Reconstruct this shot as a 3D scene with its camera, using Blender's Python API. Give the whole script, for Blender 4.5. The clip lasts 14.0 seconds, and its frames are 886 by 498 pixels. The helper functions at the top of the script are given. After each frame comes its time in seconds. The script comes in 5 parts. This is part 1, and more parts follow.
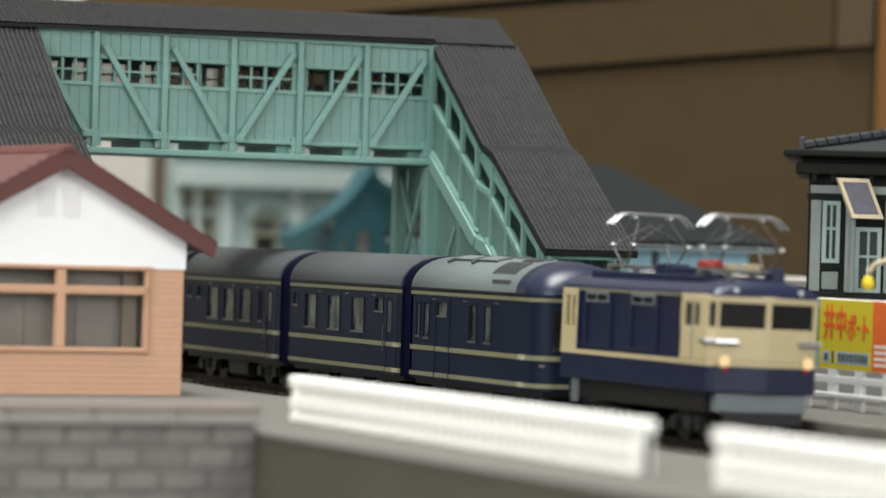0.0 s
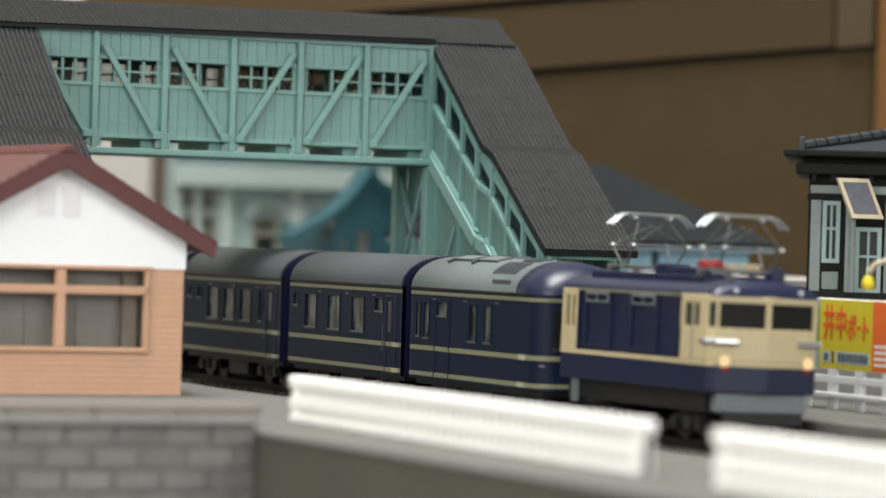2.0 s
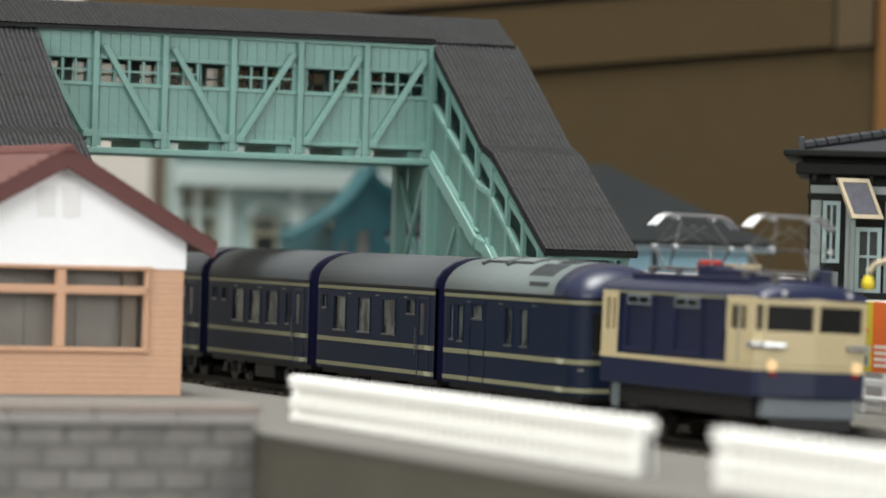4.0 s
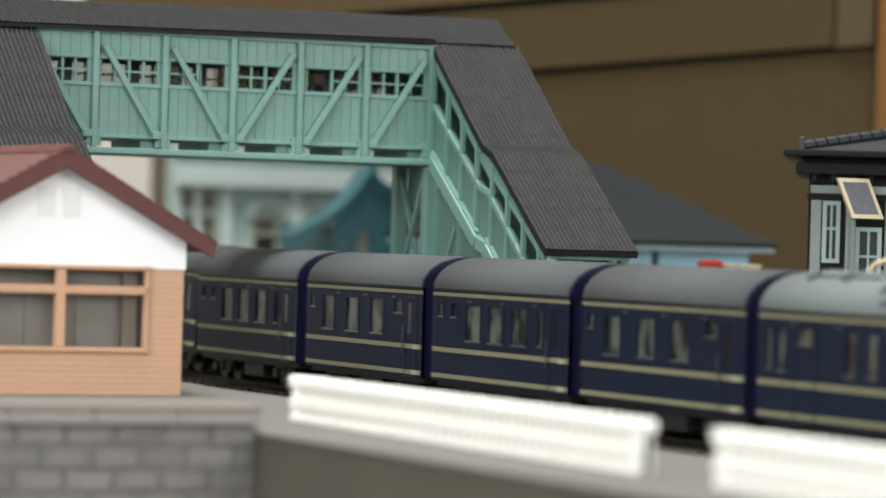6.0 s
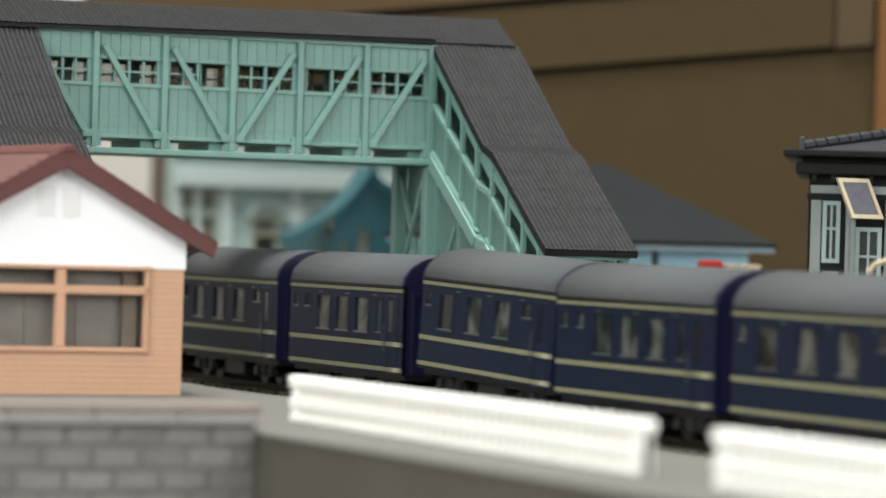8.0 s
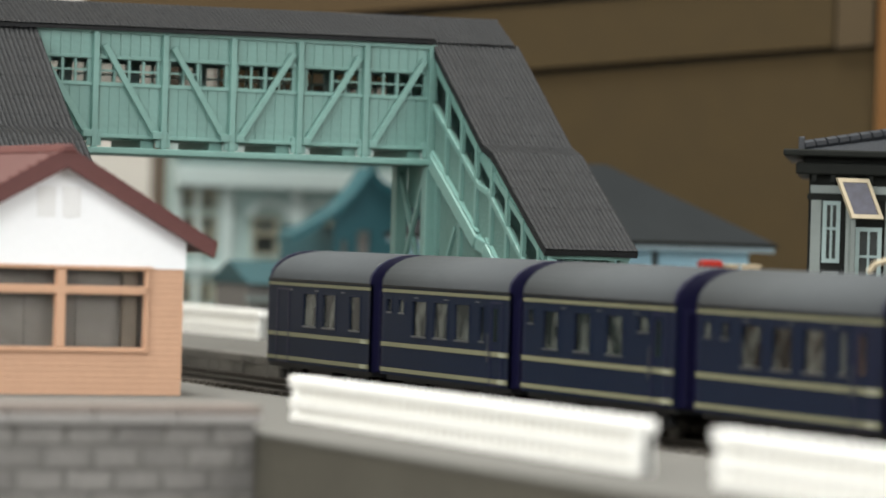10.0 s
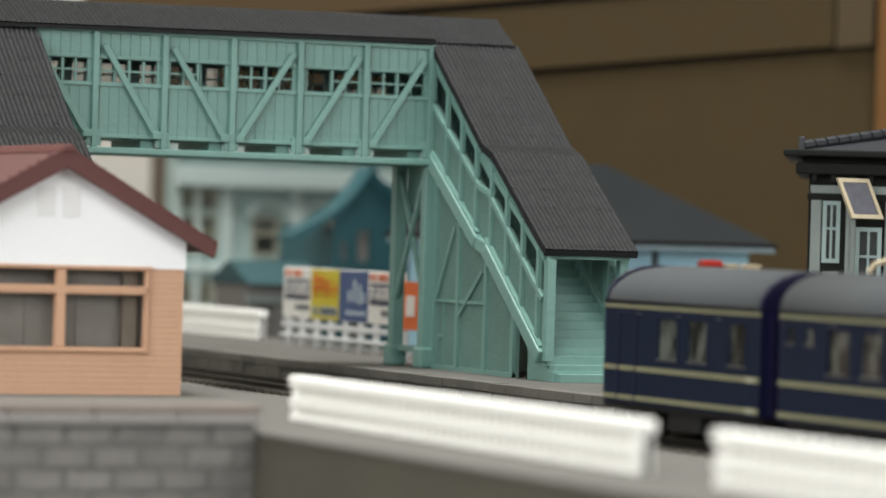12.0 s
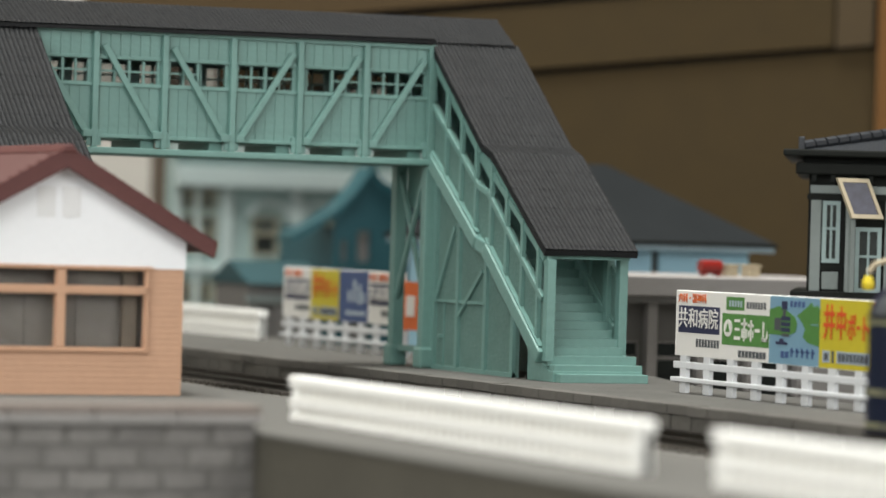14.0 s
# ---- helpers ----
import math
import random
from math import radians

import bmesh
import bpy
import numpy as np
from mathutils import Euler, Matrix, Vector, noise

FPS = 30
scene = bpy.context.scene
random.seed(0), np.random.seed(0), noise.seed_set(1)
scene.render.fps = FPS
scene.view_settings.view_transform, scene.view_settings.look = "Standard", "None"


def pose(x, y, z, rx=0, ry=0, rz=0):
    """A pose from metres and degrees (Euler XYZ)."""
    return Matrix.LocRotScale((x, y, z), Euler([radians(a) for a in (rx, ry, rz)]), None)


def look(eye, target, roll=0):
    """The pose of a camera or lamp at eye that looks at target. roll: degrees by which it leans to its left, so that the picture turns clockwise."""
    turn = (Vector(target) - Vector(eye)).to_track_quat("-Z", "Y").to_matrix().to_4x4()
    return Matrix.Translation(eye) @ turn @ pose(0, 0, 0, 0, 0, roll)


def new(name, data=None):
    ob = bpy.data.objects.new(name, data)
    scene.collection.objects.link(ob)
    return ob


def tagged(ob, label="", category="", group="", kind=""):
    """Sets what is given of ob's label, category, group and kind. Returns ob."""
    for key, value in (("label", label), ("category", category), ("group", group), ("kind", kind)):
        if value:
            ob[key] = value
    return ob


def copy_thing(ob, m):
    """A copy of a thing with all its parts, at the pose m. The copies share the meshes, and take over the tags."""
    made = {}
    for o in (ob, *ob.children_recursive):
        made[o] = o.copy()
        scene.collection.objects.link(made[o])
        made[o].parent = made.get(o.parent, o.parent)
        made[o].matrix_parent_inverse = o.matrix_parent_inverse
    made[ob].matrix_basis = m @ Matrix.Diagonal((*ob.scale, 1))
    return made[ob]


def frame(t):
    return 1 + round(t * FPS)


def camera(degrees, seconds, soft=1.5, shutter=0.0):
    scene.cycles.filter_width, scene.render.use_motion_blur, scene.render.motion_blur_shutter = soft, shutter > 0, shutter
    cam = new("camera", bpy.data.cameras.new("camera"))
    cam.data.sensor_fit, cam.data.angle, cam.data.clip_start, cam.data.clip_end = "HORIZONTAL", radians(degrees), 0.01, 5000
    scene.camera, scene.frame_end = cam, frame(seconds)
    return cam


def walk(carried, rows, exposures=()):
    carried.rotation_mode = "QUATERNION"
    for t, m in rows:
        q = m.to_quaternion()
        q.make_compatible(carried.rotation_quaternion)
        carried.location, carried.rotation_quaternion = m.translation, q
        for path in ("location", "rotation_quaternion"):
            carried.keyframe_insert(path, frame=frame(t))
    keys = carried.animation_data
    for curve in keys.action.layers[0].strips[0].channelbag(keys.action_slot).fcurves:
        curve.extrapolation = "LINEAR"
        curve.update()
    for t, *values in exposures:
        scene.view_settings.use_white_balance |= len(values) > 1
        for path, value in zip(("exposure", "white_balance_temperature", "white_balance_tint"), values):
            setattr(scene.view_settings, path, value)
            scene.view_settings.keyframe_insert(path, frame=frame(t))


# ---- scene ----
# The camera stands still on the layout's edge, a little above the roofs of the coaches.
MM = 0.001
cam = camera(13.900, 14.0, soft=1.5, shutter=0.5)
EYE = Vector((-271.05, 0.0, 30.6)) * MM
AIM = EYE + Vector((0.41055, 0.91184, -0.004042))
cam.data.dof.use_dof = True
cam.data.dof.focus_distance = 0.660
cam.data.dof.aperture_fstop = 27.0
walk(cam, [(0.0, look(EYE, AIM, 1.676)), (14.0, look(EYE, AIM, 1.676))],
     exposures=[(0.0, 0.38), (3.0, 0.38), (6.0, 0.48), (8.2, 0.50), (10.4, 0.43), (11.2, 0.36), (12.0, 0.25), (13.0, 0.19), (14.0, 0.17)])

# ---- light ----
world = bpy.data.worlds.new("room_air")
scene.world = world
world.use_nodes = True
world.node_tree.nodes["Background"].inputs[0].default_value = (0.9, 0.95, 1.0, 1)
world.node_tree.nodes["Background"].inputs[1].default_value = 0.25


def area_lamp(name, at, target, sx, sy, watts, colour):
    data = bpy.data.lights.new(name, "AREA")
    data.shape, data.size, data.size_y, data.energy, data.color = "RECTANGLE", sx, sy, watts, colour
    lamp = new(name, data)
    lamp.matrix_world = look(Vector(at), Vector(target))
    return lamp


# All three sources stand out of view; both windows are assumed, for fill.
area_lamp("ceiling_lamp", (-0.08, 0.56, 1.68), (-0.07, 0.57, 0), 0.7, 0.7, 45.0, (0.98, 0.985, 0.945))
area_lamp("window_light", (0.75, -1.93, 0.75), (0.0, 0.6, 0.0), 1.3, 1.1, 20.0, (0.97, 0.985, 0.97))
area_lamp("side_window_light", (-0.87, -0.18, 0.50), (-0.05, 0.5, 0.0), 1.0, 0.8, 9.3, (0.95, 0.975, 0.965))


# ---- materials ----
def paint(name, colour, rough=0.55, metal=0.0, vary=0.12, grain=900.0, blotch=60.0, bump=0.05, spec=0.4, each=0.0):
    """Plain paint or plastic with blotches and fine grain; each: how much single pieces differ."""
    m = bpy.data.materials.new(name)
    m.use_nodes = True
    nt = m.node_tree
    n, link = nt.nodes, nt.links.new
    b = n["Principled BSDF"]
    b.inputs["Roughness"].default_value = rough
    b.inputs["Metallic"].default_value = metal
    b.inputs["Specular IOR Level"].default_value = spec
    tc = n.new("ShaderNodeTexCoord")
    big = n.new("ShaderNodeTexNoise")
    big.inputs["Scale"].default_value = blotch
    big.inputs["Detail"].default_value = 4
    fine = n.new("ShaderNodeTexNoise")
    fine.inputs["Scale"].default_value = grain
    fine.inputs["Detail"].default_value = 3
    link(tc.outputs["Object"], big.inputs["Vector"])
    link(tc.outputs["Object"], fine.inputs["Vector"])
    add = n.new("ShaderNodeMath")
    add.operation = "ADD"
    link(big.outputs["Fac"], add.inputs[0])
    link(fine.outputs["Fac"], add.inputs[1])
    ramp = n.new("ShaderNodeMapRange")
    ramp.inputs["From Min"].default_value, ramp.inputs["From Max"].default_value = 0.6, 1.4
    ramp.inputs["To Min"].default_value, ramp.inputs["To Max"].default_value = 1 - vary, 1 + vary
    link(add.outputs[0], ramp.inputs["Value"])
    last = ramp.outputs["Result"]
    if each:
        info = n.new("ShaderNodeObjectInfo")
        er = n.new("ShaderNodeMapRange")
        er.inputs["To Min"].default_value, er.inputs["To Max"].default_value = 1 - each, 1 + each
        link(info.outputs["Random"], er.inputs["Value"])
        mul = n.new("ShaderNodeMath")
        mul.operation = "MULTIPLY"
        link(last, mul.inputs[0])
        link(er.outputs["Result"], mul.inputs[1])
        last = mul.outputs[0]
    mix = n.new("ShaderNodeVectorMath")
    mix.operation = "SCALE"
    mix.inputs[0].default_value = colour
    link(last, mix.inputs["Scale"])
    link(mix.outputs["Vector"], b.inputs["Base Color"])
    if bump:
        bn = n.new("ShaderNodeBump")
        bn.inputs["Strength"].default_value = bump
        bn.inputs["Distance"].default_value = 0.0003
        link(fine.outputs["Fac"], bn.inputs["Height"])
        link(bn.outputs["Normal"], b.inputs["Normal"])
    return m


def shingle(name, colour, across, along, axes, rough=0.72):
    """Moulded roof tiles: rows across the slope, raised from dark joints."""
    m = paint(name, colour, rough, vary=0.15, spec=0.22)
    nt = m.node_tree
    n, link = nt.nodes, nt.links.new
    b = n["Principled BSDF"]
    tc = n.new("ShaderNodeTexCoord")
    sep = n.new("ShaderNodeSeparateXYZ")
    com = n.new("ShaderNodeCombineXYZ")
    link(tc.outputs["Object"], sep.inputs[0])
    link(sep.outputs[axes[0]], com.inputs[0])
    link(sep.outputs[axes[1]], com.inputs[1])
    br = n.new("ShaderNodeTexBrick")
    br.inputs["Scale"].default_value = 1000.0
    br.inputs["Brick Width"].default_value, br.inputs["Row Height"].default_value = across, along
    br.inputs["Mortar Size"].default_value = 0.13
    br.inputs["Mortar Smooth"].default_value = 0.6
    br.inputs["Color1"].default_value = (1, 1, 1, 1)
    br.inputs["Color2"].default_value = (0.5, 0.5, 0.5, 1)
    br.inputs["Mortar"].default_value = (0.0, 0.0, 0.0, 1)
    link(com.outputs[0], br.inputs["Vector"])
    bn = n.new("ShaderNodeBump")
    bn.inputs["Strength"].default_value = 1.0
    bn.inputs["Distance"].default_value = 0.0005
    link(br.outputs["Color"], bn.inputs["Height"])
    link(bn.outputs["Normal"], b.inputs["Normal"])
    return m


def glow(name, colour, strength):
    m = bpy.data.materials.new(name)
    m.use_nodes = True
    b = m.node_tree.nodes["Principled BSDF"]
    b.inputs["Base Color"].default_value = (*colour, 1)
    b.inputs["Emission Color"].default_value = (*colour, 1)
    b.inputs["Emission Strength"].default_value = strength
    return m


def glass(name, tint, rough=0.05):
    m = bpy.data.materials.new(name)
    m.use_nodes = True
    b = m.node_tree.nodes["Principled BSDF"]
    b.inputs["Base Color"].default_value = (*tint, 1)
    b.inputs["Roughness"].default_value = rough
    b.inputs["Transmission Weight"].default_value = 1.0
    b.inputs["IOR"].default_value = 1.3
    return m


MINT = paint("mint_plastic", (0.153, 0.284, 0.254), 0.42, vary=0.09, each=0.04, bump=0.22)
# Grainier, greyer mint; the shade on recessed panels is part of its colour.
MINT_PANEL_SHADED = paint("mint_plastic_panel_shaded", (0.128, 0.222, 0.197), 0.6, vary=0.14, grain=1500.0, blotch=140.0, bump=0.6, spec=0.25)
# Darker copy of the mint for undersides and insides, their shade painted in.
MINT_INSIDE_SHADE = paint("mint_plastic_inside_shade", (0.128, 0.252, 0.222), 0.55, vary=0.07)
SLATE = paint("slate_stair_roof", (0.0096, 0.0101, 0.0112), 0.62, vary=0.3, grain=2600.0, blotch=110.0, bump=0.5, spec=0.3)
SLATE_FLAT = paint("slate_bridge_roof", (0.0094, 0.0099, 0.0110), 0.66, vary=0.3, grain=2200.0, blotch=90.0, bump=0.5, spec=0.28)
NAVY = paint("navy_body", (0.0066, 0.0120, 0.0290), 0.46, vary=0.08, bump=0.04, spec=0.17)
VIOLET = paint("blue_moulded_end", (0.0064, 0.0059, 0.0304), 0.4, vary=0.06, bump=0.02)
LOCO_BLUE = paint("locomotive_blue", (0.0070, 0.0108, 0.0365), 0.38, vary=0.06, bump=0.02)
CREAM = paint("locomotive_cream", (0.465, 0.385, 0.228), 0.4, vary=0.05, bump=0.02)
STRIPE = paint("cream_stripe", (0.200, 0.195, 0.118), 0.5, vary=0.1)
LABEL = paint("pale_label", (0.3360, 0.3360, 0.2400), 0.5, vary=0.35, blotch=900.0)
CAR_ROOF = paint("grey_coach_roof", (0.0640, 0.0690, 0.0730), 0.85, vary=0.06, spec=0.15)
CAR_ROOF_PALE = paint("pale_grey_coach_roof", (0.1152, 0.1355, 0.1355), 0.8, vary=0.08, spec=0.2)
BLACK = paint("black_chassis", (0.0092, 0.0092, 0.0100), 0.5, vary=0.3)
IRON = paint("wheel_metal", (0.0577, 0.0520, 0.0443), 0.35, 0.9)
CHROME = paint("silver_wire", (0.55, 0.56, 0.58), 0.34, 1.0, vary=0.05)
ARM_WIRE = paint("dull_arm_wire", (0.115, 0.112, 0.110), 0.4, 0.5)
GREY_PLASTIC = paint("grey_snow_plough", (0.150, 0.170, 0.182), 0.5)
def streaked_pane(name, dark, light, scale):
    """Smoky moulded window under gloss; paler streaks in its colour stand for reflections."""
    m = bpy.data.materials.new(name)
    m.use_nodes = True
    n, link = m.node_tree.nodes, m.node_tree.links.new
    b = n["Principled BSDF"]
    b.inputs["Roughness"].default_value = 0.2
    b.inputs["IOR"].default_value = 1.5
    b.inputs["Specular IOR Level"].default_value = 0.4
    tc = n.new("ShaderNodeTexCoord")
    info = n.new("ShaderNodeObjectInfo")
    far = n.new("ShaderNodeMath")
    far.operation = "MULTIPLY"
    far.inputs[1].default_value = 3.0
    link(info.outputs["Random"], far.inputs[0])
    stretch = n.new("ShaderNodeMapping")
    stretch.inputs["Scale"].default_value = (1.0, 1.0, 0.42)
    link(tc.outputs["Object"], stretch.inputs["Vector"])
    link(far.outputs[0], stretch.inputs["Location"])
    noise = n.new("ShaderNodeTexNoise")
    noise.inputs["Scale"].default_value = scale
    noise.inputs["Detail"].default_value = 3
    link(stretch.outputs[0], noise.inputs["Vector"])
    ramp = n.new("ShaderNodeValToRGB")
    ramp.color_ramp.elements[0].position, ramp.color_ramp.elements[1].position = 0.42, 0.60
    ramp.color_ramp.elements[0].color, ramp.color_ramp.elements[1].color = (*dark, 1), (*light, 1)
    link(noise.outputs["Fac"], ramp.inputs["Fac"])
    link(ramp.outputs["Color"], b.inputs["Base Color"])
    return m


PANE = streaked_pane("coach_window_painted_reflection", (0.011, 0.012, 0.012), (0.106, 0.112, 0.100), 300.0)
DARK_PANE = paint("dark_cab_glass", (0.0092, 0.0100, 0.0115), 0.08, vary=0.2, bump=0.0, spec=0.6)
SILVER = paint("window_silver", (0.1482, 0.1525, 0.1567), 0.35, 0.7)
LAMP_WARM = glow("lit_headlamp", (0.95, 0.66, 0.34), 0.10)
LAMP_RED = paint("red_tail_lens", (0.2695, 0.0154, 0.0115), 0.2)
PLATFORM = paint("platform_grey", (0.104, 0.100, 0.091), 0.8, vary=0.10, blotch=25.0, bump=0.15)
PLATFORM_FAR = paint("far_platform_grey", (0.088, 0.0845, 0.0765), 0.8, vary=0.26, grain=1300.0, blotch=55.0, bump=0.7)
PLATFORM_SIDE = paint("platform_side_grey", (0.074, 0.067, 0.052), 0.85, vary=0.2, bump=0.3)
COPING = paint("coping_stone", (0.1080, 0.1008, 0.0900), 0.8, vary=0.12, each=0.12, bump=0.2)
DARK_STONE = paint("dark_wall_stone", (0.086, 0.080, 0.071), 0.85, vary=0.2, each=0.22, bump=0.3)
BLOCK = paint("grey_wall_block", (0.190, 0.180, 0.171), 0.85, vary=0.2, blotch=160.0, each=0.12, bump=0.6)
JOINT = paint("wall_joint", (0.150, 0.144, 0.133), 0.9, vary=0.1)
CAP_BROWN = paint("brown_wall_capping", (0.1753, 0.1453, 0.1283), 0.8, vary=0.12, each=0.06)
CAP_PALE = paint("pale_wall_band", (0.2700, 0.2565, 0.2475), 0.8, vary=0.08, each=0.05)
GROUND = paint("base_board_grey", (0.1400, 0.1365, 0.1260), 0.85, vary=0.12, blotch=12.0, bump=0.2)
BALLAST = paint("ballast", (0.150, 0.142, 0.127), 0.9, vary=0.5, grain=1500.0, bump=1.0)
SLEEPER = paint("sleeper_brown", (0.070, 0.060, 0.050), 0.8)
WHITE = paint("white_plastic", (0.93, 0.92, 0.885), 0.5, vary=0.03)
FENCE_GREY = paint("greyish_fence_panel", (0.68, 0.66, 0.61), 0.6, vary=0.12, blotch=90.0)
WHITE_LATTICE = paint("white_lattice", (0.60, 0.61, 0.62), 0.5, vary=0.03)
SALMON = paint("salmon_siding", (0.55, 0.325, 0.208), 0.55, vary=0.05, each=0.02)
GABLE_WHITE = paint("white_gable_board", (0.90, 0.90, 0.92), 0.5, vary=0.02)
GABLE_VENT = paint("white_gable_vent", (0.79, 0.78, 0.78), 0.5, vary=0.02)
MAROON = paint("maroon_roof", (0.1020, 0.0323, 0.0289), 0.55, vary=0.10, each=0.05)
MAROON_TOP = paint("maroon_roof_sheet", (0.0921, 0.0341, 0.0313), 0.55, vary=0.08)
CURTAIN = paint("grey_curtain", (0.125, 0.108, 0.094), 0.8, vary=0.2, blotch=110.0, grain=400.0)
DARK_TILE = shingle("dark_station_tile", (0.0235, 0.0262, 0.0310), 1.6, 1.6, "XY")
RIDGE_TILE = paint("dark_ridge_tile", (0.0259, 0.0285, 0.0336), 0.5, each=0.1)
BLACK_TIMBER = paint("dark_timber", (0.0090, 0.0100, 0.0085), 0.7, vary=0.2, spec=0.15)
PALE_PLASTER = paint("pale_mint_plaster", (0.195, 0.222, 0.212), 0.6, vary=0.06)
PALE_FRAME = paint("pale_mint_frame", (0.275, 0.355, 0.347), 0.5, vary=0.04)
BLUE_WALL = paint("light_blue_wall", (0.300, 0.500, 0.605), 0.6, vary=0.05)
BLUE_FASCIA = paint("blue_grey_fascia", (0.2310, 0.3080, 0.3465), 0.6)
SLATE_BACK = paint("slate_back_roof", (0.0150, 0.0172, 0.0185), 0.9, vary=0.15, spec=0.12)
PINK_GREY = paint("pinkish_grey_wall", (0.355, 0.332, 0.318), 0.7, vary=0.05)
# The pinkish grey at about half strength; recess shade sits in the colour.
SHADE_WALL = paint("shade_toned_grey", (0.185, 0.174, 0.164), 0.7, vary=0.05)
MINT_HOUSE = paint("pale_mint_facade", (0.305, 0.405, 0.390), 0.6, vary=0.08)
MINT_TRIM = paint("pale_cornice", (0.40, 0.475, 0.465), 0.6, vary=0.05)
# Lighter pane colour, with the reflection held in the base colour itself.
HALL_PANE = paint("window_reflection_tone", (0.115, 0.135, 0.130), 0.2, vary=0.3, blotch=80.0, bump=0.0)
WINDOW_DARK = paint("dim_window", (0.040, 0.046, 0.044), 0.2, vary=0.2, bump=0.0)
CREAM_FRAME = paint("cream_window_frame", (0.32, 0.31, 0.235), 0.6)
TEAL = paint("teal_roof", (0.0180, 0.0900, 0.1080), 0.55, vary=0.12)
DEEP_TEAL = paint("deep_teal_roof", (0.0125, 0.050, 0.058), 0.6, vary=0.15)
TEAL_WALL = paint("teal_wall", (0.0235, 0.0900, 0.1080), 0.6, vary=0.12)
SALMON_ROOF = paint("dull_salmon_roof", (0.1540, 0.0809, 0.0655), 0.6)
CARD = paint("brown_cardboard", (0.0410, 0.0248, 0.0052), 0.85, vary=0.10, blotch=6.0, grain=120.0, bump=0.1)
# Near-black brown that paints the shade inside the carton's gaps.
CARD_GAP_SHADE = paint("cardboard_seam_shade", (0.007, 0.0045, 0.0025), 0.9)
CARD_PALE = paint("pale_cardboard", (0.058, 0.038, 0.016), 0.85, vary=0.1, blotch=20.0)
CARD_ORANGE = paint("orange_cardboard", (0.130, 0.056, 0.010), 0.8, vary=0.12, blotch=20.0)
CARD_LIGHT = paint("yellowish_cardboard", (0.060, 0.036, 0.012), 0.85, vary=0.1, blotch=6.0)
ROOM_WALL = paint("cream_room_wall", (0.4675, 0.4420, 0.3995), 0.8, vary=0.04, blotch=3.0, grain=60.0)
WOOD_POST = paint("brown_post", (0.0801, 0.0585, 0.0400), 0.6, vary=0.15, blotch=20.0)
FLOOR_WOOD = paint("room_floor_wood", (0.1694, 0.1155, 0.0693), 0.5, vary=0.15, blotch=4.0)
POSTER_WHITE = paint("poster_white", (0.68, 0.665, 0.63), 0.5, vary=0.02)
POSTER_NAVY = paint("poster_navy", (0.0216, 0.0246, 0.0647), 0.5)
POSTER_ORANGE = paint("poster_orange", (0.6160, 0.1232, 0.0231), 0.5)
POSTER_GREEN = paint("poster_green", (0.0720, 0.1963, 0.0458), 0.5)
POSTER_SKY = paint("poster_sky_blue", (0.1602, 0.2895, 0.3819), 0.5, vary=0.05)
POSTER_BLUE = paint("poster_blue", (0.0462, 0.0801, 0.1971), 0.5, vary=0.08)
POSTER_YELLOW = paint("poster_yellow", (0.5051, 0.4189, 0.0246), 0.5, vary=0.03)
POSTER_RED = paint("poster_red", (0.5775, 0.0770, 0.0154), 0.5)
POSTER_GREY = paint("poster_grey_print", (0.0616, 0.0678, 0.0739), 0.5)
POSTER_PALE = paint("poster_pale_print", (0.3234, 0.3850, 0.4466), 0.5)
RED_GLOSS = paint("red_gloss", (0.2310, 0.0139, 0.0092), 0.3)
CREAM_BOX = paint("cream_box", (0.4774, 0.4004, 0.2772), 0.5)
LAMP_YELLOW = paint("yellow_lamp_shade", (0.6545, 0.5082, 0.0231), 0.3, vary=0.03)
BOARD_FACE = paint("violet_grey_board", (0.034, 0.032, 0.052), 0.3, vary=0.5, blotch=150.0)

SMOKED = glass("smoked_pane", (0.42, 0.43, 0.42), 0.02)
CLEAR = glass("clear_pane", (0.9, 0.92, 0.92), 0.02)

# ---- building helpers; all plans are in millimetres ----
ORIGIN = {}


def thing(name, at, label, category, group="", kind=""):
    """An empty at the thing's base that carries its parts."""
    ob = new(name)
    ob.empty_display_size = 0.01
    ob.location = Vector(at) * MM
    ORIGIN[ob] = Vector(at)
    return tagged(ob, label, category, group, kind)


def part(name, bm, material, parent, label="", smooth=False, bevel=0.0):
    """Links a bmesh as one mesh under a thing or a part."""
    base = parent
    while base.parent:
        base = base.parent
    off = ORIGIN[base]
    for v in bm.verts:
        v.co = (v.co - off) * MM
    bmesh.ops.recalc_face_normals(bm, faces=bm.faces)
    me = bpy.data.meshes.new(name)
    bm.to_mesh(me)
    bm.free()
    me.materials.append(material)
    if smooth:
        for p in me.polygons:
            p.use_smooth = True
    ob = new(name, me)
    ob.parent = parent
    if label:
        ob["label"] = label
    if bevel:
        mod = ob.modifiers.new("edges", "BEVEL")
        mod.width, mod.segments, mod.limit_method = bevel * MM, 2, "ANGLE"
    return ob


def solo(name, bm, material, label, category, kind="", at=(0, 0, 0), bevel=0.0):
    """A thing or a piece of the setting that is one mesh."""
    off = Vector(at)
    for v in bm.verts:
        v.co = (v.co - off) * MM
    bmesh.ops.recalc_face_normals(bm, faces=bm.faces)
    me = bpy.data.meshes.new(name)
    bm.to_mesh(me)
    bm.free()
    me.materials.append(material)
    ob = new(name, me)
    ob.location = off * MM
    ORIGIN[ob] = off
    if bevel:
        mod = ob.modifiers.new("edges", "BEVEL")
        mod.width, mod.segments, mod.limit_method = bevel * MM, 2, "ANGLE"
    return tagged(ob, label, category, kind=kind)


